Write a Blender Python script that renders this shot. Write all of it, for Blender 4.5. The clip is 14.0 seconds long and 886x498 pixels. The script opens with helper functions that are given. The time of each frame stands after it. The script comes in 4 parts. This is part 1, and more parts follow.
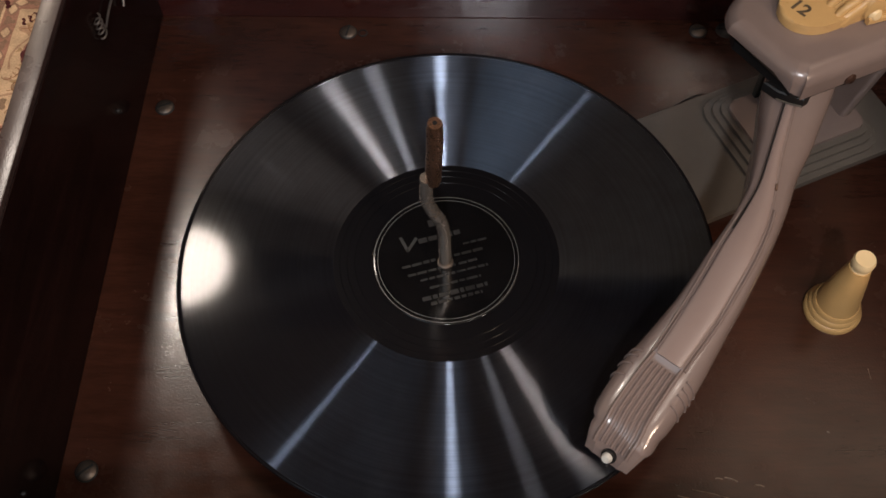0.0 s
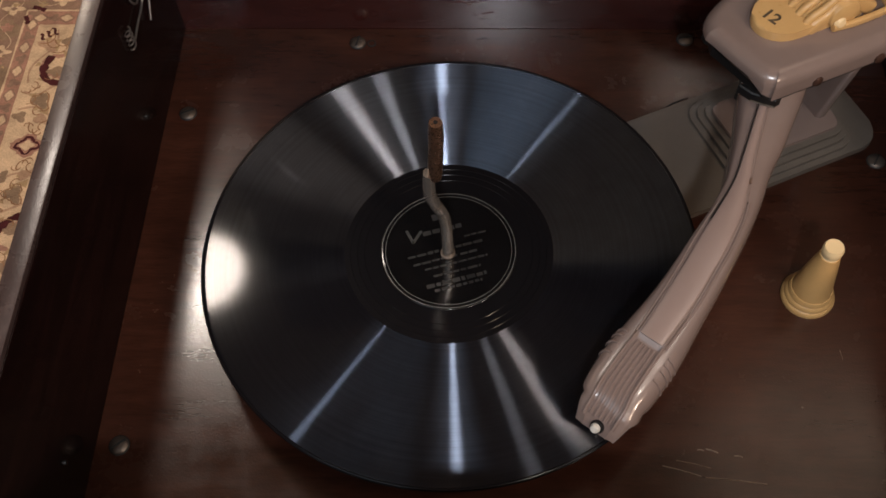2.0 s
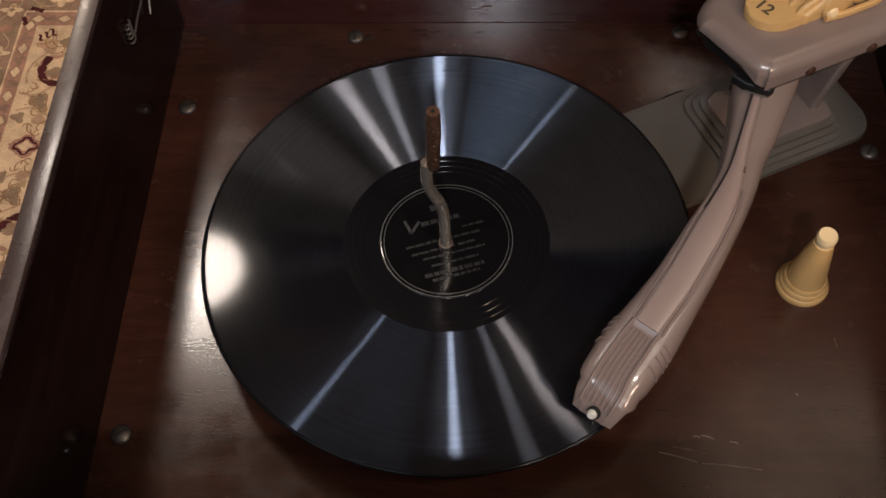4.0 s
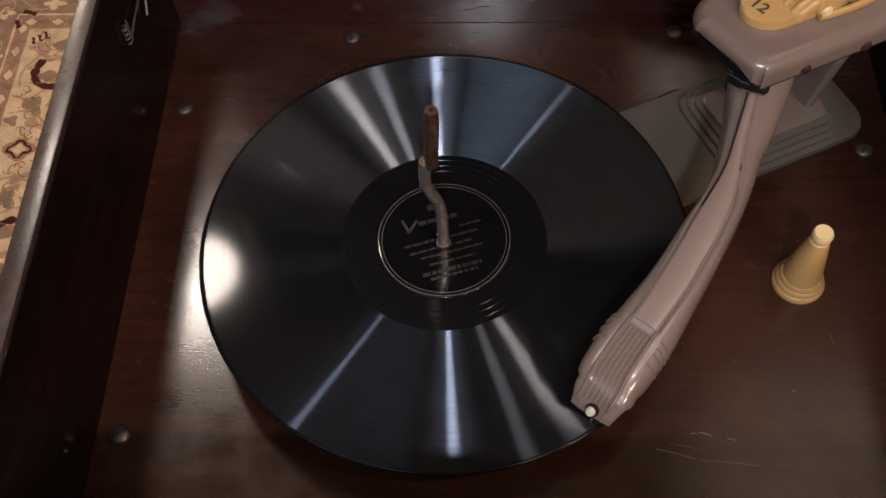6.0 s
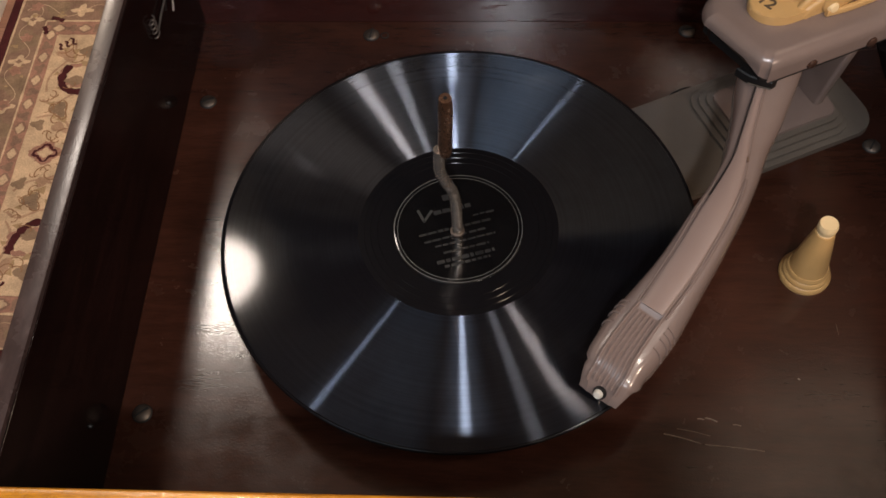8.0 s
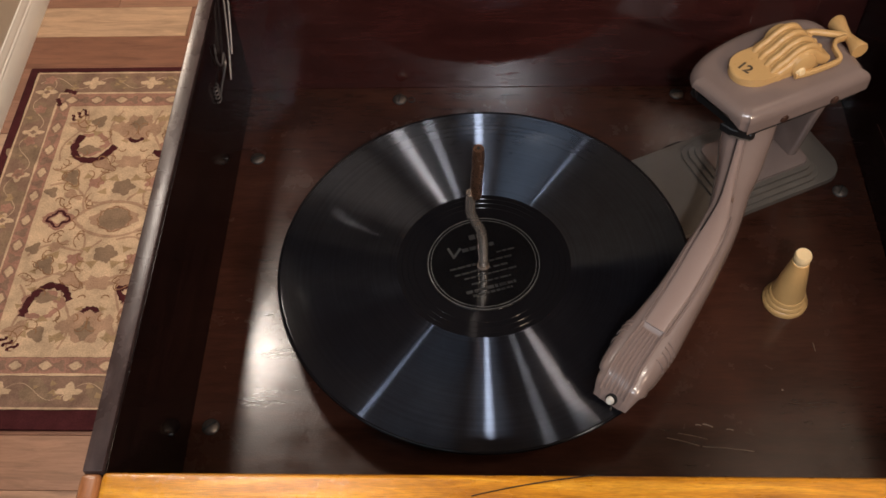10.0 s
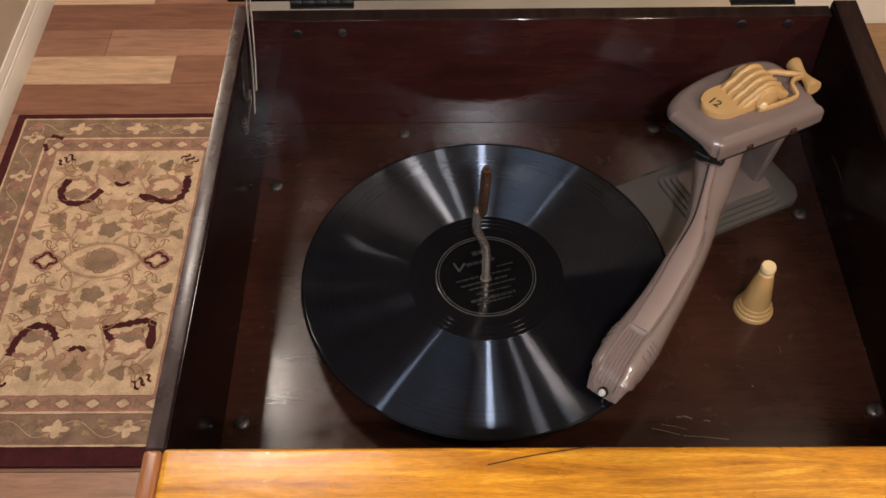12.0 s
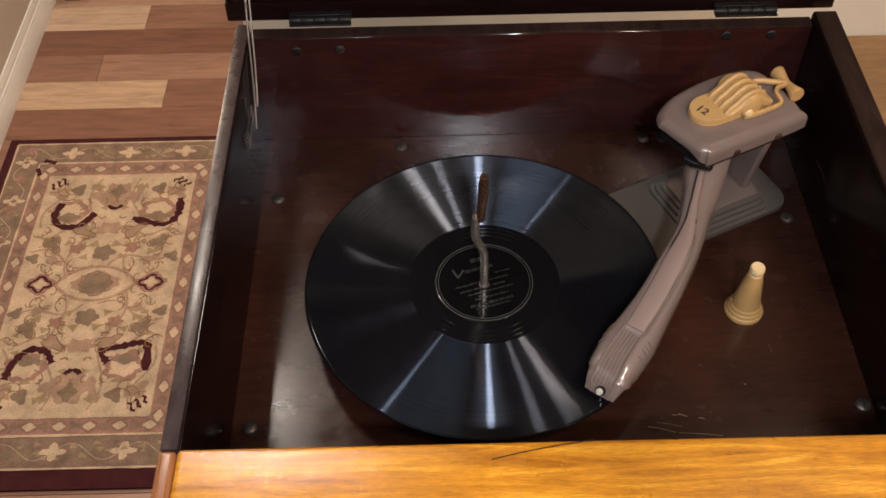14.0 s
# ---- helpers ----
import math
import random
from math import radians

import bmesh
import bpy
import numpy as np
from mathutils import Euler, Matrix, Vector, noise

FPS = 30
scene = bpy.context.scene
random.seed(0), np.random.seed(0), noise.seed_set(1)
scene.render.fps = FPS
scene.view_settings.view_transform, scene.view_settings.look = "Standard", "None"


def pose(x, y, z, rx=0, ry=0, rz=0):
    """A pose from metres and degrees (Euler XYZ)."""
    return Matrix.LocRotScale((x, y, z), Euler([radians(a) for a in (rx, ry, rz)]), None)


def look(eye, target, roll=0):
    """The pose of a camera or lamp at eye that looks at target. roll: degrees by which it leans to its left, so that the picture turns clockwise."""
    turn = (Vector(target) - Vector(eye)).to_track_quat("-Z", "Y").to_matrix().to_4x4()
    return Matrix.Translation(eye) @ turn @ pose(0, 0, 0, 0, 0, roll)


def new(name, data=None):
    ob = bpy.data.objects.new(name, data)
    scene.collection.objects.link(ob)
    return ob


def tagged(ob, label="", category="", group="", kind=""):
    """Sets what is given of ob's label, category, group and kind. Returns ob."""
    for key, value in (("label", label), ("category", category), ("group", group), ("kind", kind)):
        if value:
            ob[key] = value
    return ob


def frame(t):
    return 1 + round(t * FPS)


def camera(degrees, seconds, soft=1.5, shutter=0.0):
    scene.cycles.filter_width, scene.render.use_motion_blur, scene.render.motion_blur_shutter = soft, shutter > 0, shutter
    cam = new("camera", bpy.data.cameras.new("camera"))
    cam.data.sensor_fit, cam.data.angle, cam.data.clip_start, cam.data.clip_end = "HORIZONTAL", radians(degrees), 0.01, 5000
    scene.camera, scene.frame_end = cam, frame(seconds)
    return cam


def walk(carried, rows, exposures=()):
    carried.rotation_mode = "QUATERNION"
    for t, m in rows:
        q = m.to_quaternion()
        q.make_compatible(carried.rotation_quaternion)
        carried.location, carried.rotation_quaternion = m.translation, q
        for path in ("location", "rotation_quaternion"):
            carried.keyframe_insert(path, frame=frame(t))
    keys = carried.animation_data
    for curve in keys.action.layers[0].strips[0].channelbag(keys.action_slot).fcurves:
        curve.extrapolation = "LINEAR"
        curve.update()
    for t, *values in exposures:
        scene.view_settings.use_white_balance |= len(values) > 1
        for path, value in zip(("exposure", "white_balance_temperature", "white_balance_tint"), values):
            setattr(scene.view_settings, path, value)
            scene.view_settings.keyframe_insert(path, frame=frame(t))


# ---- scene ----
cam = camera(47.1, 14.0, 1.6)
PATH = [
    (0, (0.017, -0.289, 2.119), (-0.038, 0.73, 0.399), -1.8),
    (0.5, (0.023, -0.304, 2.133), (-0.04, 0.719, 0.416), -2.2),
    (1, (0.026, -0.329, 2.155), (-0.049, 0.708, 0.446), -2.8),
    (1.5, (0.023, -0.325, 2.153), (-0.055, 0.715, 0.447), -3.0),
    (2, (0.024, -0.325, 2.155), (-0.054, 0.714, 0.448), -3.1),
    (2.5, (0.025, -0.329, 2.157), (-0.055, 0.709, 0.450), -3.3),
    (3, (0.027, -0.33, 2.155), (-0.054, 0.708, 0.447), -3.4),
    (5.5, (0.02, -0.341, 2.159), (-0.042, 0.708, 0.457), -2.7),
    (6, (0.022, -0.337, 2.157), (-0.04, 0.709, 0.453), -2.8),
    (6.5, (0.025, -0.337, 2.160), (-0.042, 0.706, 0.455), -3.1),
    (7, (0.024, -0.338, 2.161), (-0.054, 0.705, 0.457), -3.5),
    (9.3, (0.031, -0.397, 2.204), (-0.087, 0.731, 0.556), -4.0),
    (9.5, (0.023, -0.402, 2.216), (-0.089, 0.738, 0.577), -4.0),
    (10, (0.004, -0.435, 2.235), (-0.079, 0.741, 0.619), -3.4),
    (10.5, (-0.006, -0.457, 2.245), (-0.057, 0.744, 0.646), -2.0),
    (11, (-0.013, -0.479, 2.262), (-0.046, 0.745, 0.682), -1.5),
    (11.5, (-0.017, -0.497, 2.278), (-0.044, 0.747, 0.712), -1.3),
    (12, (-0.024, -0.512, 2.290), (-0.045, 0.743, 0.733), -1.1),
    (12.5, (-0.025, -0.519, 2.295), (-0.04, 0.747, 0.747), -1.2),
    (13, (-0.025, -0.52, 2.293), (-0.037, 0.752, 0.749), -1.4),
    (13.5, (-0.031, -0.53, 2.296), (-0.035, 0.751, 0.760), -1.4),
    (14, (-0.032, -0.537, 2.302), (-0.032, 0.751, 0.771), -1.3),
]
walk(cam, [(t, look(eye, target, roll)) for t, eye, target, roll in PATH], [(0, -0.15), (7, -0.11), (10.5, -0.04), (13.5, 0.02), (14, 0.01)])

# ---- main levels (metres) ----
DECK = 1.58            # top of the motor board
RIM = DECK + 0.136     # top edge of the record compartment
DISC = DECK + 0.034    # playing surface of the record
XL, XR, YF, YB = -0.2075, 0.316, -0.208, 0.222   # inside of the compartment
CEIL = 2.75

# ---- light ----
world = bpy.data.worlds.new("world")
scene.world = world
world.use_nodes = True
world.node_tree.nodes["Background"].inputs[0].default_value = (0.9, 0.8, 0.7, 1)
world.node_tree.nodes["Background"].inputs[1].default_value = 0.02


def lamp(name, at, target, power, size, colour):
    data = bpy.data.lights.new(name, "AREA")
    data.shape, data.size, data.energy, data.color = "DISK", size, power, colour
    ob = new(name, data)
    ob.matrix_world = look(at, target)
    return ob


WARM, COOL = (1.0, 0.745, 0.56), (0.70, 0.86, 1.0)
lamp("unseen_lamp", (-0.50, 0.61, CEIL - 0.05), (-0.50, 0.61, 0), 8.5, 0.16, (1.0, 0.87, 0.76))
lamp("unseen_lamp", (0.60, -0.40, CEIL - 0.07), (0.60, -0.40, 0), 2.4, 0.10, (1.0, 0.88, 0.76))
lamp("unseen_lamp", (0.44, -0.64, CEIL - 0.07), (0.44, -0.64, 0), 2.4, 0.10, (1.0, 0.88, 0.76))
lamp("unseen_lamp", (-1.28, -0.84, CEIL - 0.07), (-1.28, -0.84, 0), 4.6, 0.06, (0.90, 0.95, 1.0))
# unseen wide cool fill, added for the bluish glow across the record
lamp("unseen_lamp", (-0.45, -0.50, CEIL - 0.05), (-0.45, -0.50, 0), 2.0, 0.60, COOL)
lamp("unseen_lamp", (0.05, -0.90, CEIL - 0.07), (0.05, -0.90, 0), 12, 0.08, (0.94, 0.95, 1.0))
# added warm fill with no known source, raises the room's brightness
lamp("unseen_lamp", (1.20, -1.10, CEIL - 0.05), (1.20, -1.10, 0), 23, 0.26, WARM)
# added unseen soft source that brightens the board's front right corner
lamp("unseen_lamp", (0.62, 0.25, CEIL - 0.05), (0.62, 0.25, 0), 0.8, 0.45, WARM)
# added unseen fill that lights the rug and the passage floor
lamp("unseen_lamp", (-1.12, 1.72, CEIL - 0.05), (-1.12, 1.72, 0), 27, 0.20, (1.0, 0.82, 0.66))


# ---- materials ----
def material(name):
    m = bpy.data.materials.new(name)
    m.use_nodes = True
    return m, m.node_tree.nodes, m.node_tree.links, m.node_tree.nodes["Principled BSDF"]


def coords(nodes, links, scale=(1, 1, 1), turn=(0, 0, 0), space="Object", per_piece=False):
    tc, mp = nodes.new("ShaderNodeTexCoord"), nodes.new("ShaderNodeMapping")
    mp.inputs["Scale"].default_value, mp.inputs["Rotation"].default_value = scale, [radians(a) for a in turn]
    links.new(tc.outputs[space], mp.inputs["Vector"])
    if per_piece:
        info, mul, comb = nodes.new("ShaderNodeObjectInfo"), nodes.new("ShaderNodeMath"), nodes.new("ShaderNodeCombineXYZ")
        mul.operation, mul.inputs[1].default_value = "MULTIPLY", 37.0
        links.new(info.outputs["Random"], mul.inputs[0])
        links.new(mul.outputs[0], comb.inputs[0]), links.new(mul.outputs[0], comb.inputs[2])
        links.new(comb.outputs[0], mp.inputs["Location"])
    return mp.outputs[0]


def noise_tex(nodes, links, vec, scale, detail=5, rough=0.6, distort=0.0):
    n = nodes.new("ShaderNodeTexNoise")
    n.inputs["Scale"].default_value, n.inputs["Detail"].default_value = scale, detail
    n.inputs["Roughness"].default_value, n.inputs["Distortion"].default_value = rough, distort
    links.new(vec, n.inputs["Vector"])
    return n.outputs["Fac"]


def ramp(nodes, links, fac, stops):
    r = nodes.new("ShaderNodeValToRGB")
    e = r.color_ramp.elements
    while len(e) < len(stops):
        e.new(0.5)
    for el, (at, c) in zip(e, stops):
        el.position = at
        el.color = (*c, 1) if len(c) == 3 else c
    links.new(fac, r.inputs[0])
    return r.outputs[0]


def grey(a):
    return (a, a, a)


def mix(nodes, links, fac, a, b, mode="MIX"):
    n = nodes.new("ShaderNodeMix")
    n.data_type, n.blend_type = "RGBA", mode
    if isinstance(fac, (int, float)):
        n.inputs[0].default_value = fac
    else:
        links.new(fac, n.inputs[0])
    for sock, v in ((n.inputs[6], a), (n.inputs[7], b)):
        if isinstance(v, tuple):
            sock.default_value = (*v, 1)
        else:
            links.new(v, sock)
    return n.outputs[2]


def bump(nodes, links, bsdf, height, strength, distance):
    b = nodes.new("ShaderNodeBump")
    b.inputs["Strength"].default_value, b.inputs["Distance"].default_value = strength, distance
    links.new(height, b.inputs["Height"])
    links.new(b.outputs[0], bsdf.inputs["Normal"])
    return b


def wood(name, dark, mid, light, stretch, rough=(0.25, 0.45), coat=0.3, turn=(0, 0, 0), per_piece=False, bumpy=0.15, grain=60, coat_rough=0.12, figure=7.0, spec=0.5, contrast=0.68, pebble=0.0, patch=None, blotchy=0.55):
    """Lacquered wood: long figure, fine pores, blotches, uneven gloss."""
    m, n, l, b = material(name)
    vec = coords(n, l, stretch, turn, per_piece=per_piece)
    fig = noise_tex(n, l, vec, figure, 4, 0.55, 1.2)
    fine = noise_tex(n, l, vec, grain, 6, 0.7)
    flat = coords(n, l, per_piece=per_piece)
    blotch = noise_tex(n, l, flat, 9, 3, 0.6)
    base = ramp(n, l, fig, [(0.28, dark), (0.52, mid), (0.72, light)])
    pores = ramp(n, l, fine, [(0.35, grey(contrast)), (0.58, grey(1.0))])
    col = mix(n, l, 0.75, base, pores, "MULTIPLY")
    col = mix(n, l, blotchy, col, ramp(n, l, blotch, [(0.3, grey(0.6)), (0.7, grey(1.25))]), "MULTIPLY")
    sheen = ramp(n, l, noise_tex(n, l, flat, 25, 5, 0.65), [(0.3, grey(rough[0])), (0.75, grey(rough[1]))])
    if patch:
        # a dulled area in the lacquer; its pale colour paints in a lamp's glint
        d, cl = n.new("ShaderNodeVectorMath"), n.new("ShaderNodeMath")
        d.operation, d.inputs[1].default_value = "DISTANCE", (patch[0], patch[1], DECK)
        l.new(flat, d.inputs[0])
        cl.operation, cl.inputs[1].default_value = "MULTIPLY_ADD", 0.05
        l.new(noise_tex(n, l, flat, 55, 4, 0.7), cl.inputs[0]), l.new(d.outputs["Value"], cl.inputs[2])
        glint_spot = ramp(n, l, cl.outputs[0], [(patch[2], grey(0.40)), (patch[2] + 0.03, grey(0.0))])
        col = mix(n, l, glint_spot, col, (0.125, 0.095, 0.080))
        sheen = mix(n, l, glint_spot, sheen, (0.30, 0.30, 0.30))
    l.new(col, b.inputs["Base Color"])
    l.new(sheen, b.inputs["Roughness"])
    b.inputs["Coat Weight"].default_value, b.inputs["Coat Roughness"].default_value = coat, coat_rough
    b.inputs["Specular IOR Level"].default_value = spec
    height = fine
    if pebble:
        height = mix(n, l, pebble, fine, noise_tex(n, l, flat, 900, 0.6, 0.5))
    peel = bump(n, l, b, height, bumpy, 0.0004)
    l.new(peel.outputs[0], b.inputs["Coat Normal"])
    return m


MAHOGANY = wood("mahogany_board", (0.031, 0.0108, 0.0066), (0.040, 0.0138, 0.0084), (0.050, 0.018, 0.0108), (1.2, 9, 9), (0.14, 0.34), 0.26, bumpy=0.16, coat_rough=0.035, spec=0.27, blotchy=0.95, pebble=0.80, patch=(0.163, 0.168, 0.030))
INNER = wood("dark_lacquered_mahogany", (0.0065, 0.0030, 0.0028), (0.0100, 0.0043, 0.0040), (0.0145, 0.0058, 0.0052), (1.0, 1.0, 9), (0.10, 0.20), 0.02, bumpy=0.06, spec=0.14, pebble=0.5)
REDBACK = wood("red_brown_mahogany", (0.031, 0.0090, 0.0080), (0.040, 0.0112, 0.0098), (0.051, 0.0142, 0.0122), (1.0, 9, 9), (0.10, 0.20), 0.42, bumpy=0.06, coat_rough=0.04, spec=0.40, pebble=0.5)
RIMWOOD = wood("worn_dark_edge", (0.028, 0.017, 0.016), (0.046, 0.029, 0.027), (0.076, 0.052, 0.049), (10, 2.5, 10), (0.20, 0.38), 0.0, bumpy=0.24, grain=40, spec=0.34, pebble=0.5)
EDGEWOOD = wood("brown_panel_edge", (0.018, 0.010, 0.008), (0.028, 0.015, 0.012), (0.040, 0.022, 0.018), (9, 1.5, 9), (0.6, 0.75), 0.0, bumpy=0.2, spec=0.06)
GOLDWOOD = wood("golden_veneer", (0.32, 0.110, 0.008), (0.56, 0.225, 0.014), (0.78, 0.385, 0.036), (2.2, 26, 26), (0.22, 0.42), 0.45, bumpy=0.30, coat_rough=0.05, figure=4.0, contrast=0.5, spec=0.4, pebble=0.2)
CORNERWOOD = wood("orange_brown_edge", (0.16, 0.055, 0.018), (0.26, 0.09, 0.028), (0.34, 0.13, 0.045), (14, 1.5, 14), (0.25, 0.4), 0.3)
TANWOOD = wood("tan_oak", (0.31, 0.17, 0.072), (0.39, 0.22, 0.098), (0.45, 0.275, 0.13), (1.0, 9, 9), (0.4, 0.55), 0.1, figure=5.0)


def plank_material():
    m, n, l, b = material("laminate_plank")
    vec = coords(n, l, (1.6, 14, 14), per_piece=True)
    fig = noise_tex(n, l, vec, 3.2, 5, 0.6, 0.8)
    fine = noise_tex(n, l, vec, 22, 6, 0.7)
    info = n.new("ShaderNodeObjectInfo")
    tone = ramp(n, l, fig, [(0.28, grey(0.62)), (0.5, grey(0.95)), (0.72, grey(1.18))])
    col = mix(n, l, 1.0, info.outputs["Color"], tone, "MULTIPLY")
    col = mix(n, l, 0.4, col, ramp(n, l, fine, [(0.3, grey(0.65)), (0.62, grey(1.05))]), "MULTIPLY")
    l.new(col, b.inputs["Base Color"])
    l.new(ramp(n, l, fine, [(0.3, grey(0.35)), (0.7, grey(0.5))]), b.inputs["Roughness"])
    bump(n, l, b, fine, 0.15, 0.0006)
    return m


PLANK = plank_material()


def plain(name, colour, rough=0.5, metal=0.0, vary=0.18, scale=40, bumpy=0.08, coat=0.0, spec=0.5, patchy=1.0):
    m, n, l, b = material(name)
    vec = coords(n, l)
    big, small = noise_tex(n, l, vec, scale * 0.25, 3), noise_tex(n, l, vec, scale * 4, 4, 0.7)
    col = mix(n, l, 1.0, colour, ramp(n, l, big, [(0.3, grey(1 - vary)), (0.7, grey(1 + vary * 0.5))]), "MULTIPLY")
    l.new(mix(n, l, 0.5, col, ramp(n, l, small, [(0.3, grey(1 - vary)), (0.65, grey(1.0))]), "MULTIPLY"), b.inputs["Base Color"])
    l.new(ramp(n, l, small, [(0.3, grey(max(0.03, rough - 0.07 * patchy))), (0.7, grey(min(1, rough + 0.09 * patchy)))]), b.inputs["Roughness"])
    b.inputs["Metallic"].default_value, b.inputs["Coat Weight"].default_value = metal, coat
    b.inputs["Specular IOR Level"].default_value = spec
    if bumpy:
        bump(n, l, b, small, bumpy, 0.0004)
    return m


TAUPE = plain("taupe_enamel", (0.190, 0.140, 0.124), 0.22, 0.0, 0.07, 60, 0.0, 0.25, 0.5, 0.35)
TAUPE_LIGHT = plain("worn_taupe_enamel", (0.235, 0.170, 0.150), 0.34, 0.0, 0.06, 14, 0.0)
# dusty taupe made darker: the shadow over the plate is in the colour
PLATEGREY = plain("dusty_shaded_taupe", (0.105, 0.088, 0.074), 0.36, 0.0, 0.2, 50, 0.08)
IVORY = plain("yellowed_ivory_plastic", (0.55, 0.335, 0.135), 0.33, 0.0, 0.10, 70, 0.03, 0.1)
CREAM = plain("cream_plastic", (0.53, 0.318, 0.125), 0.38, 0.0, 0.10, 80, 0.03)
CREAMTOP = plain("pale_cream_plastic", (0.78, 0.58, 0.32), 0.4, 0.0, 0.08, 80, 0.03)
STEEL = plain("dull_steel", (0.58, 0.51, 0.45), 0.24, 0.90, 0.05, 60, 0.0, 0.0, 0.5, 0.15)
WIRE = plain("grey_spring_wire", (0.24, 0.22, 0.21), 0.34, 0.8, 0.1, 60, 0.0)
BRASS = plain("worn_brass", (0.30, 0.165, 0.105), 0.28, 0.90, 0.30, 160, 0.0, 0.0, 0.5, 0.5)
SCREWMETAL = plain("aged_screw_metal", (0.16, 0.13, 0.11), 0.40, 0.8, 0.35, 200, 0.1)
BLACKMETAL = plain("black_metal", (0.010, 0.009, 0.009), 0.42, 0.0, 0.2, 80, 0.05, 0.0, 0.3)
RUBBER = plain("black_rubber", (0.01, 0.01, 0.01), 0.55, 0.0, 0.2, 80, 0.05)
WALLPAINT = plain("cream_wall_paint", (0.91, 0.87, 0.76), 0.75, 0.0, 0.05, 12, 0.05)
GREYPAINT = plain("grey_beige_wall_paint", (0.58, 0.52, 0.45), 0.75, 0.0, 0.05, 12, 0.05)
BOUNCE_CUT_PAINT = plain("bounce_cut_taupe_paint", (0.26, 0.225, 0.19), 0.75, 0.0, 0.05, 12, 0.05)
WHITEPAINT = plain("white_gloss_paint", (0.86, 0.85, 0.83), 0.4, 0.0, 0.05, 20, 0.03)
CEILPAINT = plain("ceiling_paint", (0.66, 0.64, 0.60), 0.9, 0.0, 0.04, 12, 0.05)
INK = plain("faded_black_print", (0.09, 0.06, 0.035), 0.6, 0.0, 0.4, 300, 0.0)
SCRATCH = plain("bare_scratch", (0.27, 0.19, 0.14), 0.5, 0.0, 0.3, 300, 0.1)
EMBLEM = plain("rubbed_silver_print", (0.050, 0.050, 0.050), 0.45, 0.3, 0.5, 400, 0.0)
FAINT = plain("faint_rub", (0.060, 0.028, 0.022), 0.5, 0.0, 0.3, 300, 0.1)
SILVER = plain("silver_print", (0.22, 0.22, 0.22), 0.35, 0.5, 0.3, 300, 0.0)
DIMSILVER = plain("worn_silver_print", (0.019, 0.019, 0.020), 0.4, 0.2, 0.7, 220, 0.0)
LABELBLACK = plain("black_label_paper", (0.0045, 0.0042, 0.0046), 0.10, 0.0, 0.3, 120, 0.0, 0.0, 0.30, 0.3)
SMOOTHSHELLAC = plain("smooth_black_shellac", (0.0052, 0.0048, 0.0056), 0.14, 0.0, 0.0, 60, 0.0, 0.0, 0.12, 0.1)


def groove_material():
    """Shellac with concentric grooves: each groove wall draws the gloss out across the grooves, sharply and in a soft haze."""
    m, n, l, b = material("grooved_black_shellac")
    b.inputs["Base Color"].default_value = (0.0040, 0.0040, 0.0052, 1)
    b.inputs["Roughness"].default_value = 0.07
    b.inputs["Specular IOR Level"].default_value = 0.13
    tc = n.new("ShaderNodeTexCoord")
    flat = n.new("ShaderNodeVectorMath")
    flat.operation, flat.inputs[1].default_value = "MULTIPLY", (1, 1, 0)
    l.new(tc.outputs["Object"], flat.inputs[0])
    length, out = n.new("ShaderNodeVectorMath"), n.new("ShaderNodeVectorMath")
    length.operation, out.operation = "LENGTH", "NORMALIZE"
    l.new(flat.outputs[0], length.inputs[0]), l.new(flat.outputs[0], out.inputs[0])
    comb = n.new("ShaderNodeCombineXYZ")
    l.new(length.outputs["Value"], comb.inputs[0])
    rings = noise_tex(n, l, comb.outputs[0], 420, 6, 0.75)
    wear = noise_tex(n, l, tc.outputs["Object"], 30, 5, 0.65)
    tan = n.new("ShaderNodeTangent")
    tan.direction_type, tan.axis = "RADIAL", "Z"
    shader = b.outputs[0]
    for lean, weight, rough, aniso in ((-0.66, 0.075, 0.20, 0.82), (0.70, 0.025, 0.20, 0.82), (-0.70, 0.026, 0.31, 0.50), (0.72, 0.007, 0.31, 0.50)):
        wall_n, up = n.new("ShaderNodeVectorMath"), n.new("ShaderNodeVectorMath")
        wall_n.operation, up.operation = "SCALE", "ADD"
        wall_n.inputs["Scale"].default_value, up.inputs[1].default_value = lean, (0, 0, 1)
        l.new(out.outputs[0], wall_n.inputs[0]), l.new(wall_n.outputs[0], up.inputs[0])
        unit = n.new("ShaderNodeVectorMath")
        unit.operation = "NORMALIZE"
        l.new(up.outputs[0], unit.inputs[0])
        g = n.new("ShaderNodeBsdfAnisotropic")
        g.distribution = "BECKMANN"
        g.inputs["Anisotropy"].default_value = aniso
        g.inputs["Color"].default_value = (0.50, 0.58, 0.74, 1)
        l.new(tan.outputs[0], g.inputs["Tangent"]), l.new(unit.outputs[0], g.inputs["Normal"])
        l.new(ramp(n, l, wear, [(0.3, grey(rough * 0.94)), (0.7, grey(rough * 1.07))]), g.inputs["Roughness"])
        amount = mix(n, l, 0.7, ramp(n, l, rings, [(0.37, grey(weight * 0.72)), (0.66, grey(weight * 1.32))]), ramp(n, l, wear, [(0.35, grey(0.55)), (0.65, grey(1.0))]), "MULTIPLY")
        sh = n.new("ShaderNodeMixShader")
        l.new(amount, sh.inputs[0]), l.new(shader, sh.inputs[1]), l.new(g.outputs[0], sh.inputs[2])
        shader = sh.outputs[0]
    l.new(shader, n["Material Output"].inputs["Surface"])
    return m


GROOVES = groove_material()


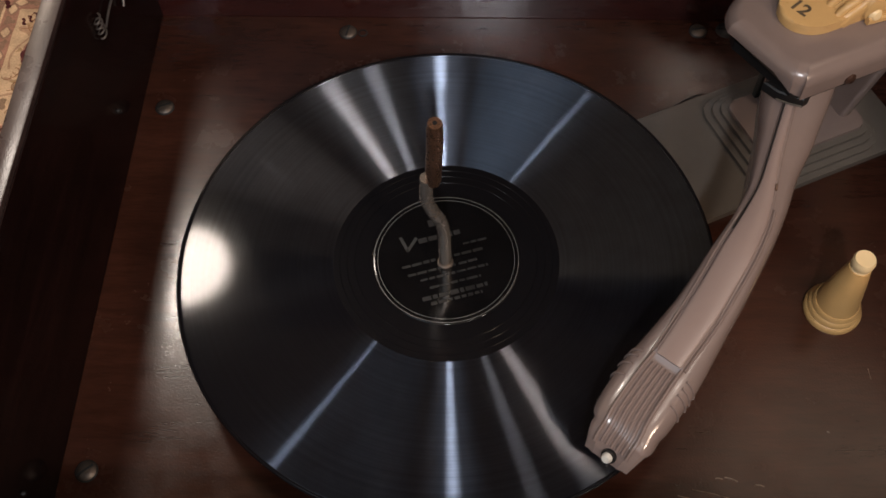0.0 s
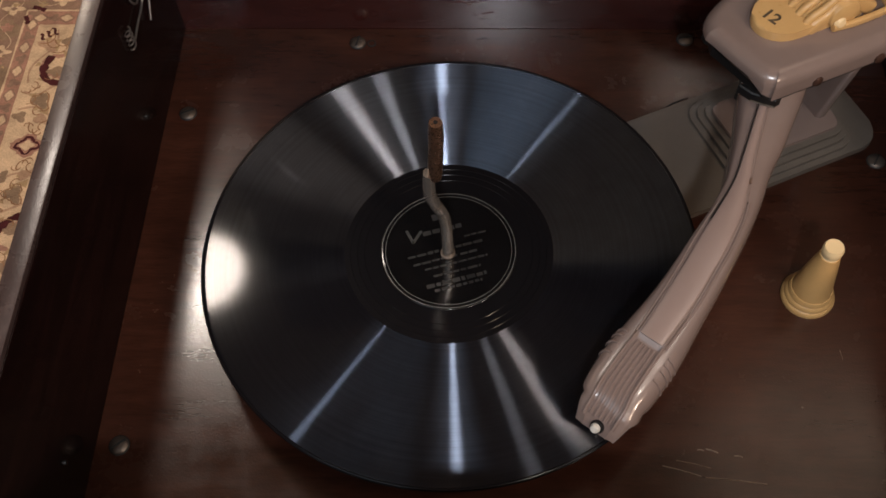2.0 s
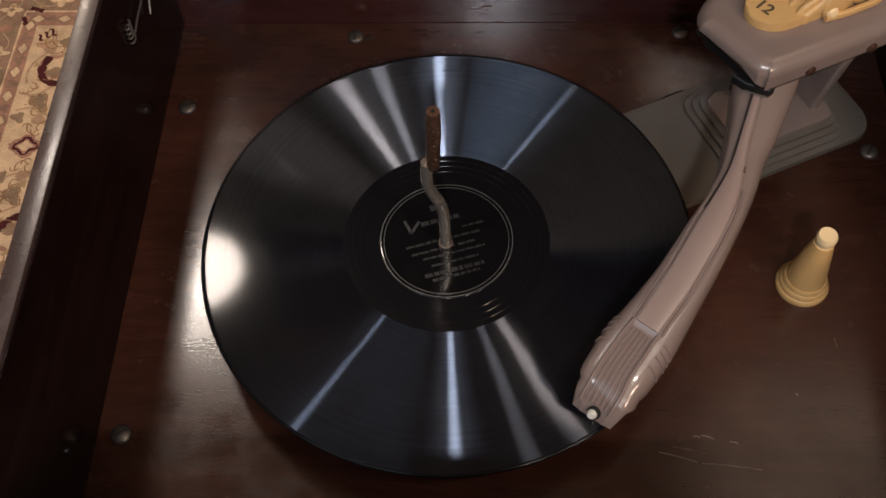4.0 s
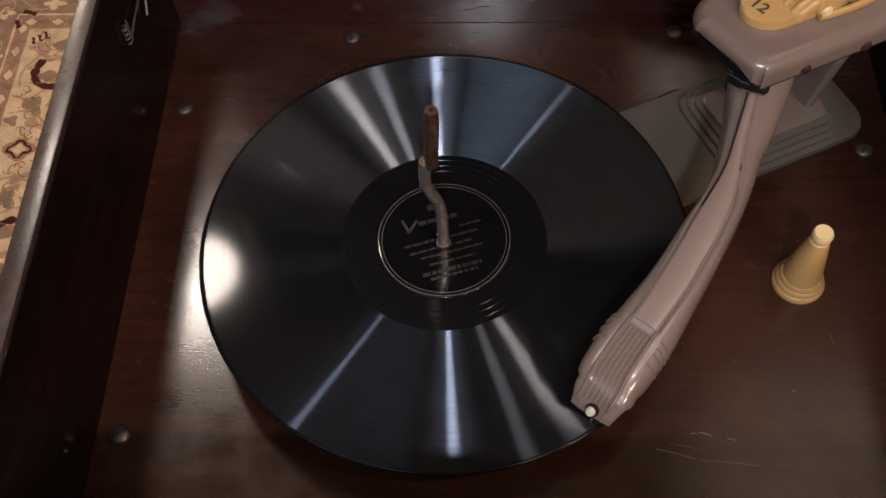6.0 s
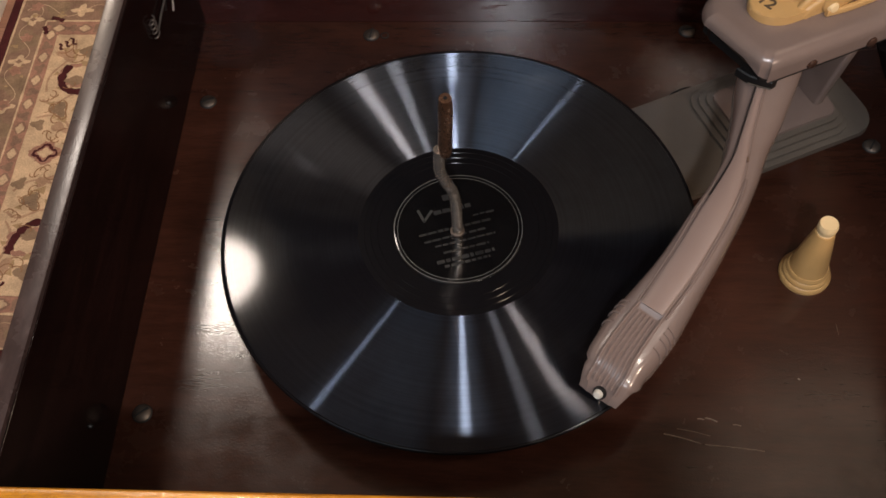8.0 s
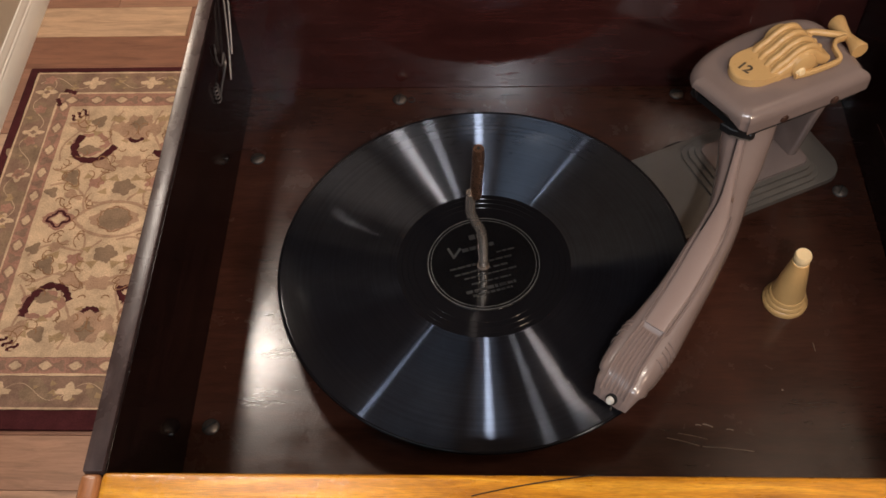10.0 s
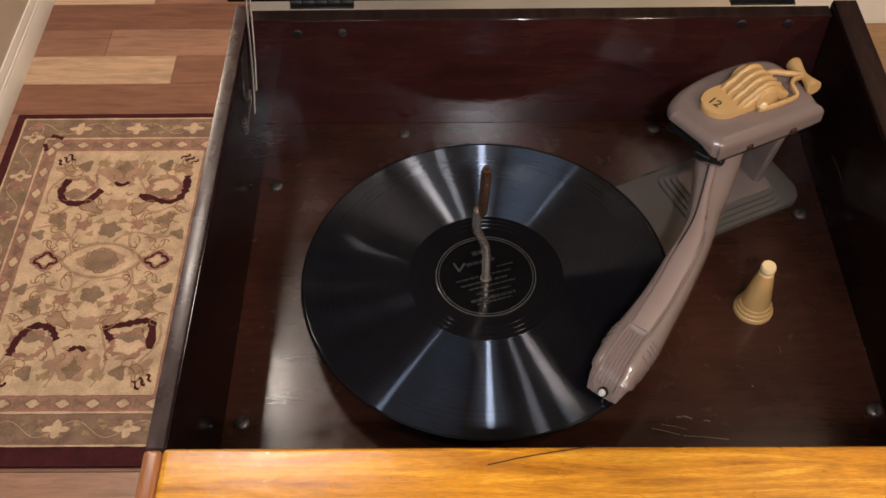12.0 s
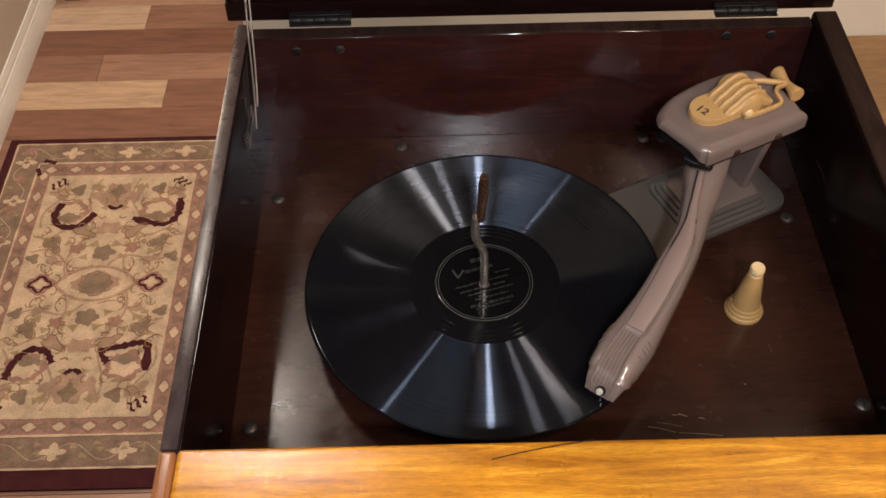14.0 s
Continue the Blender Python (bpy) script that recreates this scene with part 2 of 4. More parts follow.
def wool(name, colour, vary=0.3):
    m, n, l, b = material(name)
    vec = coords(n, l)
    tuft, patch = noise_tex(n, l, vec, 240, 3, 0.7), noise_tex(n, l, vec, 22, 4, 0.6)
    col = mix(n, l, 1.0, colour, ramp(n, l, patch, [(0.3, grey(1 - vary)), (0.7, grey(1 + vary * 0.4))]), "MULTIPLY")
    l.new(mix(n, l, 0.7, col, ramp(n, l, tuft, [(0.3, grey(0.6)), (0.65, grey(1.1))]), "MULTIPLY"), b.inputs["Base Color"])
    b.inputs["Roughness"].default_value, b.inputs["Specular IOR Level"].default_value = 0.95, 0.1
    bump(n, l, b, tuft, 0.7, 0.003)
    return m


W_PLUM, W_IVORY, W_GREEN = wool("plum_wool", (0.075, 0.020, 0.024)), wool("ivory_wool", (0.66, 0.495, 0.345)), wool("sage_wool", (0.29, 0.205, 0.145))
W_ROSE, W_TAN, W_BROWN = wool("rose_tan_wool", (0.40, 0.225, 0.175)), wool("tan_wool", (0.46, 0.305, 0.215)), wool("taupe_brown_wool", (0.29, 0.19, 0.145))


# ---- mesh helpers ----
def link(name, bm, mat, parent=None, smooth=True):
    me = bpy.data.meshes.new(name)
    bmesh.ops.recalc_face_normals(bm, faces=bm.faces)
    bm.to_mesh(me)
    bm.free()
    if smooth:
        for p in me.polygons:
            p.use_smooth = True
        me.set_sharp_from_angle(angle=radians(38))
    for x in mat if isinstance(mat, (list, tuple)) else [mat]:
        me.materials.append(x)
    ob = new(name, me)
    ob.parent = parent
    return ob


def part(name, bm, mat, parent, label="", smooth=True):
    ob = link(name, bm, mat, parent, smooth)
    if label:
        tagged(ob, label)
    return ob


def thing(name, at, label, category, group="", kind="", turn=0.0):
    ob = new(name)
    ob.empty_display_size = 0.02
    ob.matrix_world = pose(*at, 0, 0, turn)
    return tagged(ob, label, category, group, kind)


def block(x0, x1, y0, y1, z0, z1, bevel=0.0, seg=2, bm=None):
    bm = bm or bmesh.new()
    vs = bmesh.ops.create_cube(bm, size=1.0)["verts"]
    for v in vs:
        v.co = Vector(((x0 + x1) / 2 + v.co.x * (x1 - x0), (y0 + y1) / 2 + v.co.y * (y1 - y0), (z0 + z1) / 2 + v.co.z * (z1 - z0)))
    if bevel:
        es = list({e for v in vs for e in v.link_edges})
        bmesh.ops.bevel(bm, geom=es, offset=bevel, segments=seg, affect="EDGES", profile=0.6)
    return bm


def lathe(profile, seg=48, bm=None, at=(0, 0, 0), m=None):
    """Turn (radius, height) pairs about z."""
    bm = bm or bmesh.new()
    m = m or Matrix.Translation(at)
    rings = []
    for r, z in profile:
        if r < 1e-6:
            rings.append([bm.verts.new(m @ Vector((0, 0, z)))])
        else:
            rings.append([bm.verts.new(m @ Vector((r * math.cos(2 * math.pi * k / seg), r * math.sin(2 * math.pi * k / seg), z))) for k in range(seg)])
    for a, b in zip(rings, rings[1:]):
        for k in range(seg):
            q = [a[k % len(a)], a[(k + 1) % len(a)], b[(k + 1) % len(b)], b[k % len(b)]]
            q = list(dict.fromkeys(q))
            if len(q) > 2:
                bm.faces.new(q)
    return bm


def prism(outline, z0, z1, bevel=0.0, seg=2, bm=None):
    """A flat outline (x, y) drawn up from z0 to z1, its upper edge rounded."""
    bm = bm or bmesh.new()
    lo, hi = [bm.verts.new((x, y, z0)) for x, y in outline], [bm.verts.new((x, y, z1)) for x, y in outline]
    n = len(outline)
    bm.faces.new(lo[::-1])
    top = bm.faces.new(hi)
    for k in range(n):
        bm.faces.new((lo[k], lo[(k + 1) % n], hi[(k + 1) % n], hi[k]))
    if bevel:
        bmesh.ops.bevel(bm, geom=list(top.edges), offset=bevel, segments=seg, affect="EDGES", profile=0.6)
    return bm


def dome(outline, z0, z1, r, n=6):
    """A flat outline drawn up from z0 to z1 whose upper edge rolls over with radius r."""
    bm = bmesh.new()
    xs, ys = [p[0] for p in outline], [p[1] for p in outline]
    cx, cy, hx, hy = (min(xs) + max(xs)) / 2, (min(ys) + max(ys)) / 2, (max(xs) - min(xs)) / 2, (max(ys) - min(ys)) / 2
    turns = [(0, z0)] + [(r * (1 - math.cos(radians(90 * k / n))), z1 - r + r * math.sin(radians(90 * k / n))) for k in range(n + 1)]
    rings = [[bm.verts.new((cx + (x - cx) * (hx - i) / hx, cy + (y - cy) * (hy - i) / hy, z)) for x, y in outline] for i, z in turns]
    m = len(outline)
    for a, b in zip(rings, rings[1:]):
        for k in range(m):
            bm.faces.new((a[k], a[(k + 1) % m], b[(k + 1) % m], b[k]))
    bm.faces.new(rings[0][::-1]), bm.faces.new(rings[-1])
    return bm


def rounded(x0, x1, y0, y1, r, n=6):
    """Outline of a rectangle with round corners."""
    out = []
    for cx, cy, a in ((x1 - r, y0 + r, -90), (x1 - r, y1 - r, 0), (x0 + r, y1 - r, 90), (x0 + r, y0 + r, 180)):
        for k in range(n + 1):
            t = radians(a + 90 * k / n)
            out.append((cx + r * math.cos(t), cy + r * math.sin(t)))
    return out


def smooth_path(points, n):
    """n + 1 places along a Catmull-Rom curve through the points."""
    p = [Vector(q) for q in points]
    p = [2 * p[0] - p[1], *p, 2 * p[-1] - p[-2]]
    out, spans = [], len(p) - 3
    for k in range(n + 1):
        f = min(k / n * spans, spans - 1e-6)
        i, t = int(f), f - int(f)
        a, b, c, d = p[i:i + 4]
        out.append(0.5 * ((2 * b) + (c - a) * t + (2 * a - 5 * b + 4 * c - d) * t * t + (3 * b - a - 3 * c + d) * t ** 3))
    return out


def loft(places, section, up=Vector((0, 0, 1)), bm=None, caps=True):
    """section(k, s) gives the (side, height) outline at each place along the line."""
    bm = bm or bmesh.new()
    rings, n = [], len(places)
    for k, p in enumerate(places):
        d = (places[min(k + 1, n - 1)] - places[max(k - 1, 0)]).normalized()
        u = up if abs(d.dot(up)) < 0.95 else Vector((0, 1, 0))
        side = d.cross(u).normalized()
        high = side.cross(d)
        rings.append([bm.verts.new(p + side * a + high * b) for a, b in section(k, k / (n - 1))])
    for a, b in zip(rings, rings[1:]):
        for k in range(len(a)):
            bm.faces.new((a[k], a[(k + 1) % len(a)], b[(k + 1) % len(a)], b[k]))
    if caps:
        bm.faces.new(rings[0][::-1])
        bm.faces.new(rings[-1])
    return bm


def tube(points, radius, n=24, seg=10, bm=None, taper=None):
    circle = [(math.cos(2 * math.pi * k / seg), math.sin(2 * math.pi * k / seg)) for k in range(seg)]
    return loft(smooth_path(points, n), lambda k, s: [(radius * (taper(s) if taper else 1) * a, radius * (taper(s) if taper else 1) * b) for a, b in circle], bm=bm)


# ---- the room ----
def wall(name, x0, x1, y0, y1, mat, label):
    tagged(link(name, block(x0, x1, y0, y1, 0, CEIL), mat, smooth=False), label, "wall", kind="structure")


wall("wall_west", -1.60, -1.48, -2.6, 2.9, GREYPAINT, "grey-beige painted wall above a white baseboard")
wall("wall_back", -0.345, 2.6, 0.80, 0.90, WALLPAINT, "cream painted wall behind the cabinet")
wall("wall_passage", -0.345, -0.225, 0.90, 2.9, WALLPAINT, "cream painted wall along the passage")
wall("wall_north", -1.48, -0.345, 2.78, 2.9, GREYPAINT, "grey-beige painted wall at the passage's end")
# two unseen walls, kept dark so that less bounce light reaches the record
wall("wall_south", -1.48, 2.6, -2.6, -2.48, BOUNCE_CUT_PAINT, "unseen wall opposite the cabinet, dark taupe to cut bounce light")
wall("wall_east", 2.6, 2.72, -2.6, 0.90, BOUNCE_CUT_PAINT, "unseen side wall of the room, dark taupe to cut bounce light")
tagged(link("ceiling", block(-1.6, 2.72, -2.6, 2.9, CEIL, CEIL + 0.1), CEILPAINT, smooth=False), "white painted flat ceiling", "ceiling", kind="structure")
floor = tagged(link("floor", block(-1.6, 2.72, -2.6, 2.9, -0.12, -0.010), plain("dark_joint", (0.05, 0.03, 0.02), 0.8), smooth=False), "wood-look laminate floor of mixed brown and tan planks", "floor", kind="structure")


def baseboard(name, x, y0, y1):
    """Moulded board: tall flat face, two beads and a sloped top."""
    prof = [(0, 0), (0.016, 0), (0.016, 0.076), (0.012, 0.082), (0.014, 0.088), (0.010, 0.094), (0.011, 0.102), (0.006, 0.112), (0.005, 0.122), (0, 0.122)]
    bm = bmesh.new()
    a, b = [bm.verts.new((x + u, y0, z)) for u, z in prof], [bm.verts.new((x + u, y1, z)) for u, z in prof]
    for k in range(len(prof)):
        bm.faces.new((a[k], a[(k + 1) % len(prof)], b[(k + 1) % len(prof)], b[k]))
    bm.faces.new(a), bm.faces.new(b[::-1])
    return tagged(link(name, bm, WHITEPAINT), "white moulded baseboard along the wall", "baseboard", kind="structure")


baseboard("baseboard", -1.48, -2.48, 2.66)
casing = thing("door_casing", (-1.43, 2.70, 0), "white painted door casing on a dark foot block", "door casing", kind="structure")
part("post", block(-0.05, 0.02, -0.045, 0.08, 0.03, 2.1, 0.004), WHITEPAINT, casing)
part("foot_block", block(0.0, 0.055, -0.04, 0.08, 0.0, 0.028, 0.003), BLACKMETAL, casing, "dark scuffed foot block")

# ---- the rug ----
RX, RY = -1.035, 1.272
rug = thing("rug", (RX, RY, 0), "ivory and sage floral wool rug with a plum edge", "rug")
part("edge_band", prism(rounded(-0.40, 0.40, -0.628, 0.628, 0.006, 2), 0.0, 0.008, 0.002), W_PLUM, rug, "dark plum edge band")
part("outer_border", prism(rounded(-0.368, 0.368, -0.572, 0.602, 0.003, 2), 0.004, 0.0095), W_BROWN, rug, "taupe and sage outer border")
part("inner_border", prism(rounded(-0.278, 0.278, -0.478, 0.512, 0.003, 2), 0.006, 0.0108), W_ROSE, rug, "rose-tan inner border")
part("field", prism(rounded(-0.228, 0.228, -0.425, 0.452, 0.003, 2), 0.008, 0.012), W_IVORY, rug, "ivory field")
rnd = random.Random(7)


def petal_outline(cx, cy, rx, ry, lobes, depth, turn=0.0, n=40, jitter=0.10):
    out = []
    for k in range(n):
        a = 2 * math.pi * k / n
        r = 1 + depth * math.cos(lobes * a) + rnd.uniform(-jitter, jitter)
        x, y = rx * r * math.cos(a), ry * r * math.sin(a)
        out.append((cx + x * math.cos(turn) - y * math.sin(turn), cy + x * math.sin(turn) + y * math.cos(turn)))
    return out


def band(points, width, z0, z1, bm, closed=False):
    """A woven line of uneven width along the points."""
    LIFT[0] += 1e-6
    z1 += LIFT[0]
    p = [Vector((*q, 0)) for q in points]
    n, left, right = len(p), [], []
    for k, q in enumerate(p):
        d = (p[(k + 1) % n if closed else min(k + 1, n - 1)] - p[k - 1 if closed or k else 0]).normalized()
        w = width * (0.5 + rnd.uniform(-0.2, 0.2))
        left.append(q + Vector((-d.y, d.x, 0)) * w), right.append(q - Vector((-d.y, d.x, 0)) * w)
    for k in range(n if closed else n - 1):
        j = (k + 1) % n
        quad = [left[k], left[j], right[j], right[k]]
        bm.faces.new([bm.verts.new((v.x, v.y, z1)) for v in quad])
    return bm


def motif_layer(name, mat, draw, label=""):
    bm = bmesh.new()
    LIFT[0] = 0.0
    draw(bm)
    ob = part(name, bm, mat, rug, label, smooth=False)
    ob["kind"] = "stuff"
    return ob


LIFT = [0.0]


def blob(bm, outline, z):
    LIFT[0] += 1e-6
    z += LIFT[0]
    bm.faces.new([bm.verts.new((x, y, z)) for x, y in outline])


def vine(x0, y0, x1, y1, sway, n=16, waves=1.0):
    out = []
    d = Vector((x1 - x0, y1 - y0))
    nn = Vector((-d.y, d.x)).normalized()
    for k in range(n + 1):
        s = k / n
        q = Vector((x0, y0)) + d * s + nn * sway * math.sin(s * math.pi * 2 * waves)
        out.append((q.x, q.y))
    return out


ZF, ZI, ZO = 0.0126, 0.0114, 0.0101
SIGNS = [(1, 1), (-1, 1), (1, -1), (-1, -1)]


def lines(bm):
    # thin cream lines that part the borders
    for x, y0, y1, z in ((0.368, -0.572, 0.602, ZO), (0.278, -0.478, 0.512, ZI), (0.228, -0.425, 0.452, ZF)):
        loop = [(-x, y0), (x, y0), (x, y1), (-x, y1)]
        for a, b in zip(loop, loop[1:] + loop[:1]):
            band([(a[0] + (b[0] - a[0]) * k / 30, a[1] + (b[1] - a[1]) * k / 30) for k in range(31)], 0.006, 0, z, bm)
    # cream star flowers of the outer border
    for k in range(-3, 4):
        for sx in (1, -1):
            if k != 0 or sx:
                blob(bm, petal_outline(sx * 0.322, k * 0.168 + 0.015, 0.026, 0.020, 4, 0.35, 0.0), ZO)
    for k in (-1, 0, 1):
        for y in (-0.525, 0.557):
            blob(bm, petal_outline(k * 0.165 + 0.08 * (k != 0) * (1 if k > 0 else -1) * 0.2, y, 0.026, 0.020, 4, 0.35), ZO)
    for sx in (1, -1):
        band(vine(sx * 0.325, -0.56, sx * 0.325, 0.59, 0.026, 120, 7), 0.0016, 0, ZO - 0.0001, bm)
    for y in (-0.525, 0.557):
        band(vine(-0.35, y, 0.35, y, 0.024, 80, 4), 0.0016, 0, ZO - 0.0001, bm)


def greens(bm):
    for sx in (1, -1):
        for k in range(-3, 3):
            blob(bm, petal_outline(sx * 0.322, k * 0.168 + 0.095, 0.038, 0.052, 3, 0.26, k), ZO - 0.0002)
    for y in (-0.525, 0.557):
        for k in (-1.5, -0.5, 0.5, 1.5):
            blob(bm, petal_outline(k * 0.17, y, 0.042, 0.032, 3, 0.2, k), ZO - 0.0002)
    blob(bm, petal_outline(0, 0.018, 0.044, 0.040, 8, 0.03), ZF + 0.0003)
    for sx, sy in SIGNS:
        blob(bm, petal_outline(sx * 0.158, 0.015 + sy * 0.155, 0.027, 0.020, 3, 0.3, sx), ZF)
        blob(bm, petal_outline(sx * 0.125, 0.015 + sy * 0.375, 0.022, 0.020, 3, 0.25, sy), ZF)
        blob(bm, petal_outline(sx * 0.205, 0.015 + sy * 0.10, 0.016, 0.020, 3, 0.25, sy), ZF)
        blob(bm, petal_outline(sx * 0.135, 0.015 + sy * 0.262, 0.034, 0.016, 4, 0.2), ZF + 0.0002)
    for sy in (1, -1):
        blob(bm, petal_outline(0, 0.015 + sy * 0.118, 0.032, 0.028, 5, 0.15), ZF)
        blob(bm, petal_outline(0, 0.015 + sy * 0.365, 0.022, 0.026, 4, 0.2), ZF + 0.0004)


def tans(bm):
    eye = [(0.112 * math.cos(a), 0.018 + 0.062 * math.sin(a) * (0.55 + 0.45 * abs(math.sin(a)))) for a in [2 * math.pi * k / 44 for k in range(44)]]
    band(eye, 0.009, 0, ZF + 0.0001, bm, True)
    blob(bm, petal_outline(0, 0.018, 0.066, 0.042, 4, 0.06), ZF + 0.0001)
    for sx, sy in SIGNS:
        band(vine(sx * 0.02, 0.015 + sy * 0.07, sx * 0.215, 0.015 + sy * 0.125, 0.022, 24, 1.0), 0.007, 0, ZF, bm)
        band(vine(sx * 0.02, 0.015 + sy * 0.21, sx * 0.215, 0.015 + sy * 0.19, 0.016, 24, 1.5), 0.007, 0, ZF, bm)
        band(vine(sx * 0.09, 0.015 + sy * 0.02, sx * 0.06, 0.015 + sy * 0.42, 0.02, 30, 1.5), 0.006, 0, ZF, bm)
        band(vine(sx * 0.21, 0.015 + sy * 0.22, sx * 0.17, 0.015 + sy * 0.42, 0.016, 24, 1.0), 0.006, 0, ZF, bm)
        blob(bm, petal_outline(sx * 0.075, 0.015 + sy * 0.205, 0.034, 0.016, 3, 0.3, sx * 0.6), ZF + 0.0001)
        blob(bm, petal_outline(sx * 0.185, 0.015 + sy * 0.36, 0.020, 0.030, 3, 0.3, sy), ZF + 0.0001)
        blob(bm, petal_outline(sx * 0.055, 0.015 + sy * 0.345, 0.030, 0.018, 3, 0.3, sx * sy), ZF + 0.0001)
        blob(bm, petal_outline(sx * 0.140, 0.015 + sy * 0.09, 0.026, 0.014, 3, 0.3, sx * sy * 0.5), ZF + 0.0001)
    for sy in (1, -1):
        blob(bm, petal_outline(0, 0.015 + sy * 0.215, 0.042, 0.022, 6, 0.2), ZF + 0.0001)
        blob(bm, petal_outline(0, 0.015 + sy * 0.350, 0.050, 0.050, 6, 0.15), ZF + 0.0001)


def leaves(bm):
    q = random.Random(5)
    for k in range(20):
        x, y, a, w = q.uniform(0.03, 0.205), q.uniform(0.08, 0.40), q.uniform(0, 6.28), q.uniform(0.012, 0.022)
        for sx, sy in SIGNS:
            pts = []
            for t, rr in ((0, 1.2), (0.9, 0.55), (2.0, 1.0), (3.14, 0.45), (4.28, 1.0), (5.4, 0.55)):
                px, py = w * rr * math.cos(t + a), w * rr * 0.75 * math.sin(t + a)
                pts.append((sx * min(0.224, abs(x + px)), 0.015 + sy * (y + py)))
            blob(bm, pts, ZF + 0.00005)
    # leaves strewn over the outer border
    for k in range(110):
        t, a, w = q.uniform(0, 1), q.uniform(0, 6.28), q.uniform(0.007, 0.016)
        edge = k % 4
        x = (-0.322, 0.322, t * 0.64 - 0.32, t * 0.64 - 0.32)[edge] + q.uniform(-0.025, 0.025)
        y = (t * 1.06 - 0.53, t * 1.06 - 0.53, -0.525, 0.557)[edge] + q.uniform(-0.025, 0.025)
        blob(bm, [(x + w * r * math.cos(a + b), y + w * r * 0.7 * math.sin(a + b)) for b, r in ((0, 1.3), (1.1, 0.6), (2.2, 1.0), (3.3, 0.5), (4.4, 0.9), (5.4, 0.6))], ZO - 0.00012)


def roses(bm):
    for sx, sy in SIGNS:
        blob(bm, petal_outline(sx * 0.135, 0.015 + sy * 0.285, 0.058, 0.046, 5, 0.08), ZF + 0.0001)
        blob(bm, petal_outline(sx * 0.082, 0.015 + sy * 0.135, 0.022, 0.018, 5, 0.2), ZF + 0.0002)
    for sx in (1, -1):
        blob(bm, petal_outline(sx * 0.160, 0.018, 0.042, 0.036, 4, 0.12), ZF + 0.0001)
        for k in range(-4, 5):
            blob(bm, petal_outline(sx * 0.323, k * 0.128 + 0.06, 0.018, 0.016, 5, 0.2, k), ZO + 0.0001)


def ivories(bm):
    for sx, sy in SIGNS:
        blob(bm, petal_outline(sx * 0.135, 0.015 + sy * 0.288, 0.040, 0.028, 5, 0.10), ZF + 0.00015)
    for sx in (1, -1):
        blob(bm, petal_outline(sx * 0.160, 0.018, 0.018, 0.015, 4, 0.2), ZF + 0.0004)
        for k in range(-5, 6):
            blob(bm, petal_outline(sx * 0.253, k * 0.088 + 0.015, 0.011, 0.016, 4, 0.12), ZI + 0.0001)
    for y in (-0.452, 0.482):
        for k in range(-3, 4):
            blob(bm, petal_outline(k * 0.078, y, 0.015, 0.011, 4, 0.12), ZI + 0.0001)


def browns(bm):
    for sx in (1, -1):
        for k in range(-5, 6):
            band([*petal_outline(sx * 0.253, k * 0.088 + 0.015, 0.015, 0.020, 4, 0.12, n=16)], 0.004, 0, ZI + 0.0002, bm, True)
            blob(bm, petal_outline(sx * 0.253, k * 0.088 + 0.059, 0.013, 0.016, 3, 0.3, k), ZI)
        for k in range(-3, 4):
            blob(bm, petal_outline(sx * 0.322, k * 0.168 + 0.015, 0.009, 0.007, 4, 0.2), ZO + 0.0003)
    for y in (-0.452, 0.482):
        for k in range(-3, 4):
            band([*petal_outline(k * 0.078, y, 0.020, 0.015, 4, 0.12, n=16)], 0.004, 0, ZI + 0.0002, bm, True)
            blob(bm, petal_outline(k * 0.078 + 0.039, y, 0.016, 0.012, 3, 0.3, k), ZI)


def plums(bm):
    # open crescents under the upper palmettes, over the lower ones
    cups = [[(-0.165, 0.335), (-0.178, 0.279), (-0.150, 0.240), (-0.095, 0.242), (-0.055, 0.291)], [(0.062, 0.268), (0.112, 0.250), (0.171, 0.243), (0.199, 0.285), (0.197, 0.347)],
            [(-0.180, -0.306), (-0.168, -0.250), (-0.135, -0.211), (-0.088, -0.217), (-0.063, -0.256)], [(0.088, -0.258), (0.065, -0.222), (0.116, -0.205), (0.183, -0.199), (0.195, -0.286)]]
    for cup in cups:
        band([(v.x, v.y) for v in smooth_path([(x, y, 0) for x, y in cup], 28)], 0.021, 0, ZF + 0.0005, bm)
    for fleck in ([(-0.266, 0.524), (-0.246, 0.520), (-0.226, 0.512)], [(-0.280, 0.490), (-0.272, 0.474), (-0.266, 0.458)]):
        band([(v.x, v.y) for v in smooth_path([(x, y, 0) for x, y in fleck], 8)], 0.014, 0, ZO + 0.0016, bm)
    for sx, sy in SIGNS:
        for q in range(3):
            band(vine(sx * (0.165 + 0.018 * q), 0.015 + sy * (0.402 - 0.010 * q), sx * (0.190 + 0.014 * q), 0.015 + sy * (0.425 - 0.012 * q), 0.005, 8), 0.007, 0, ZF + 0.0005, bm)
    for sx in (1, -1):
        band(petal_outline(sx * 0.160, 0.018, 0.028, 0.024, 4, 0.2, n=28), 0.007, 0, ZF + 0.0005, bm, True)
    for sy in (1, -1):
        arc = [(0.022 * math.cos(radians(200 + 140 * k / 12)), 0.015 + sy * (0.315 + 0.02 * math.sin(radians(200 + 140 * k / 12)))) for k in range(13)]
        band(arc, 0.013, 0, ZF + 0.0006, bm)


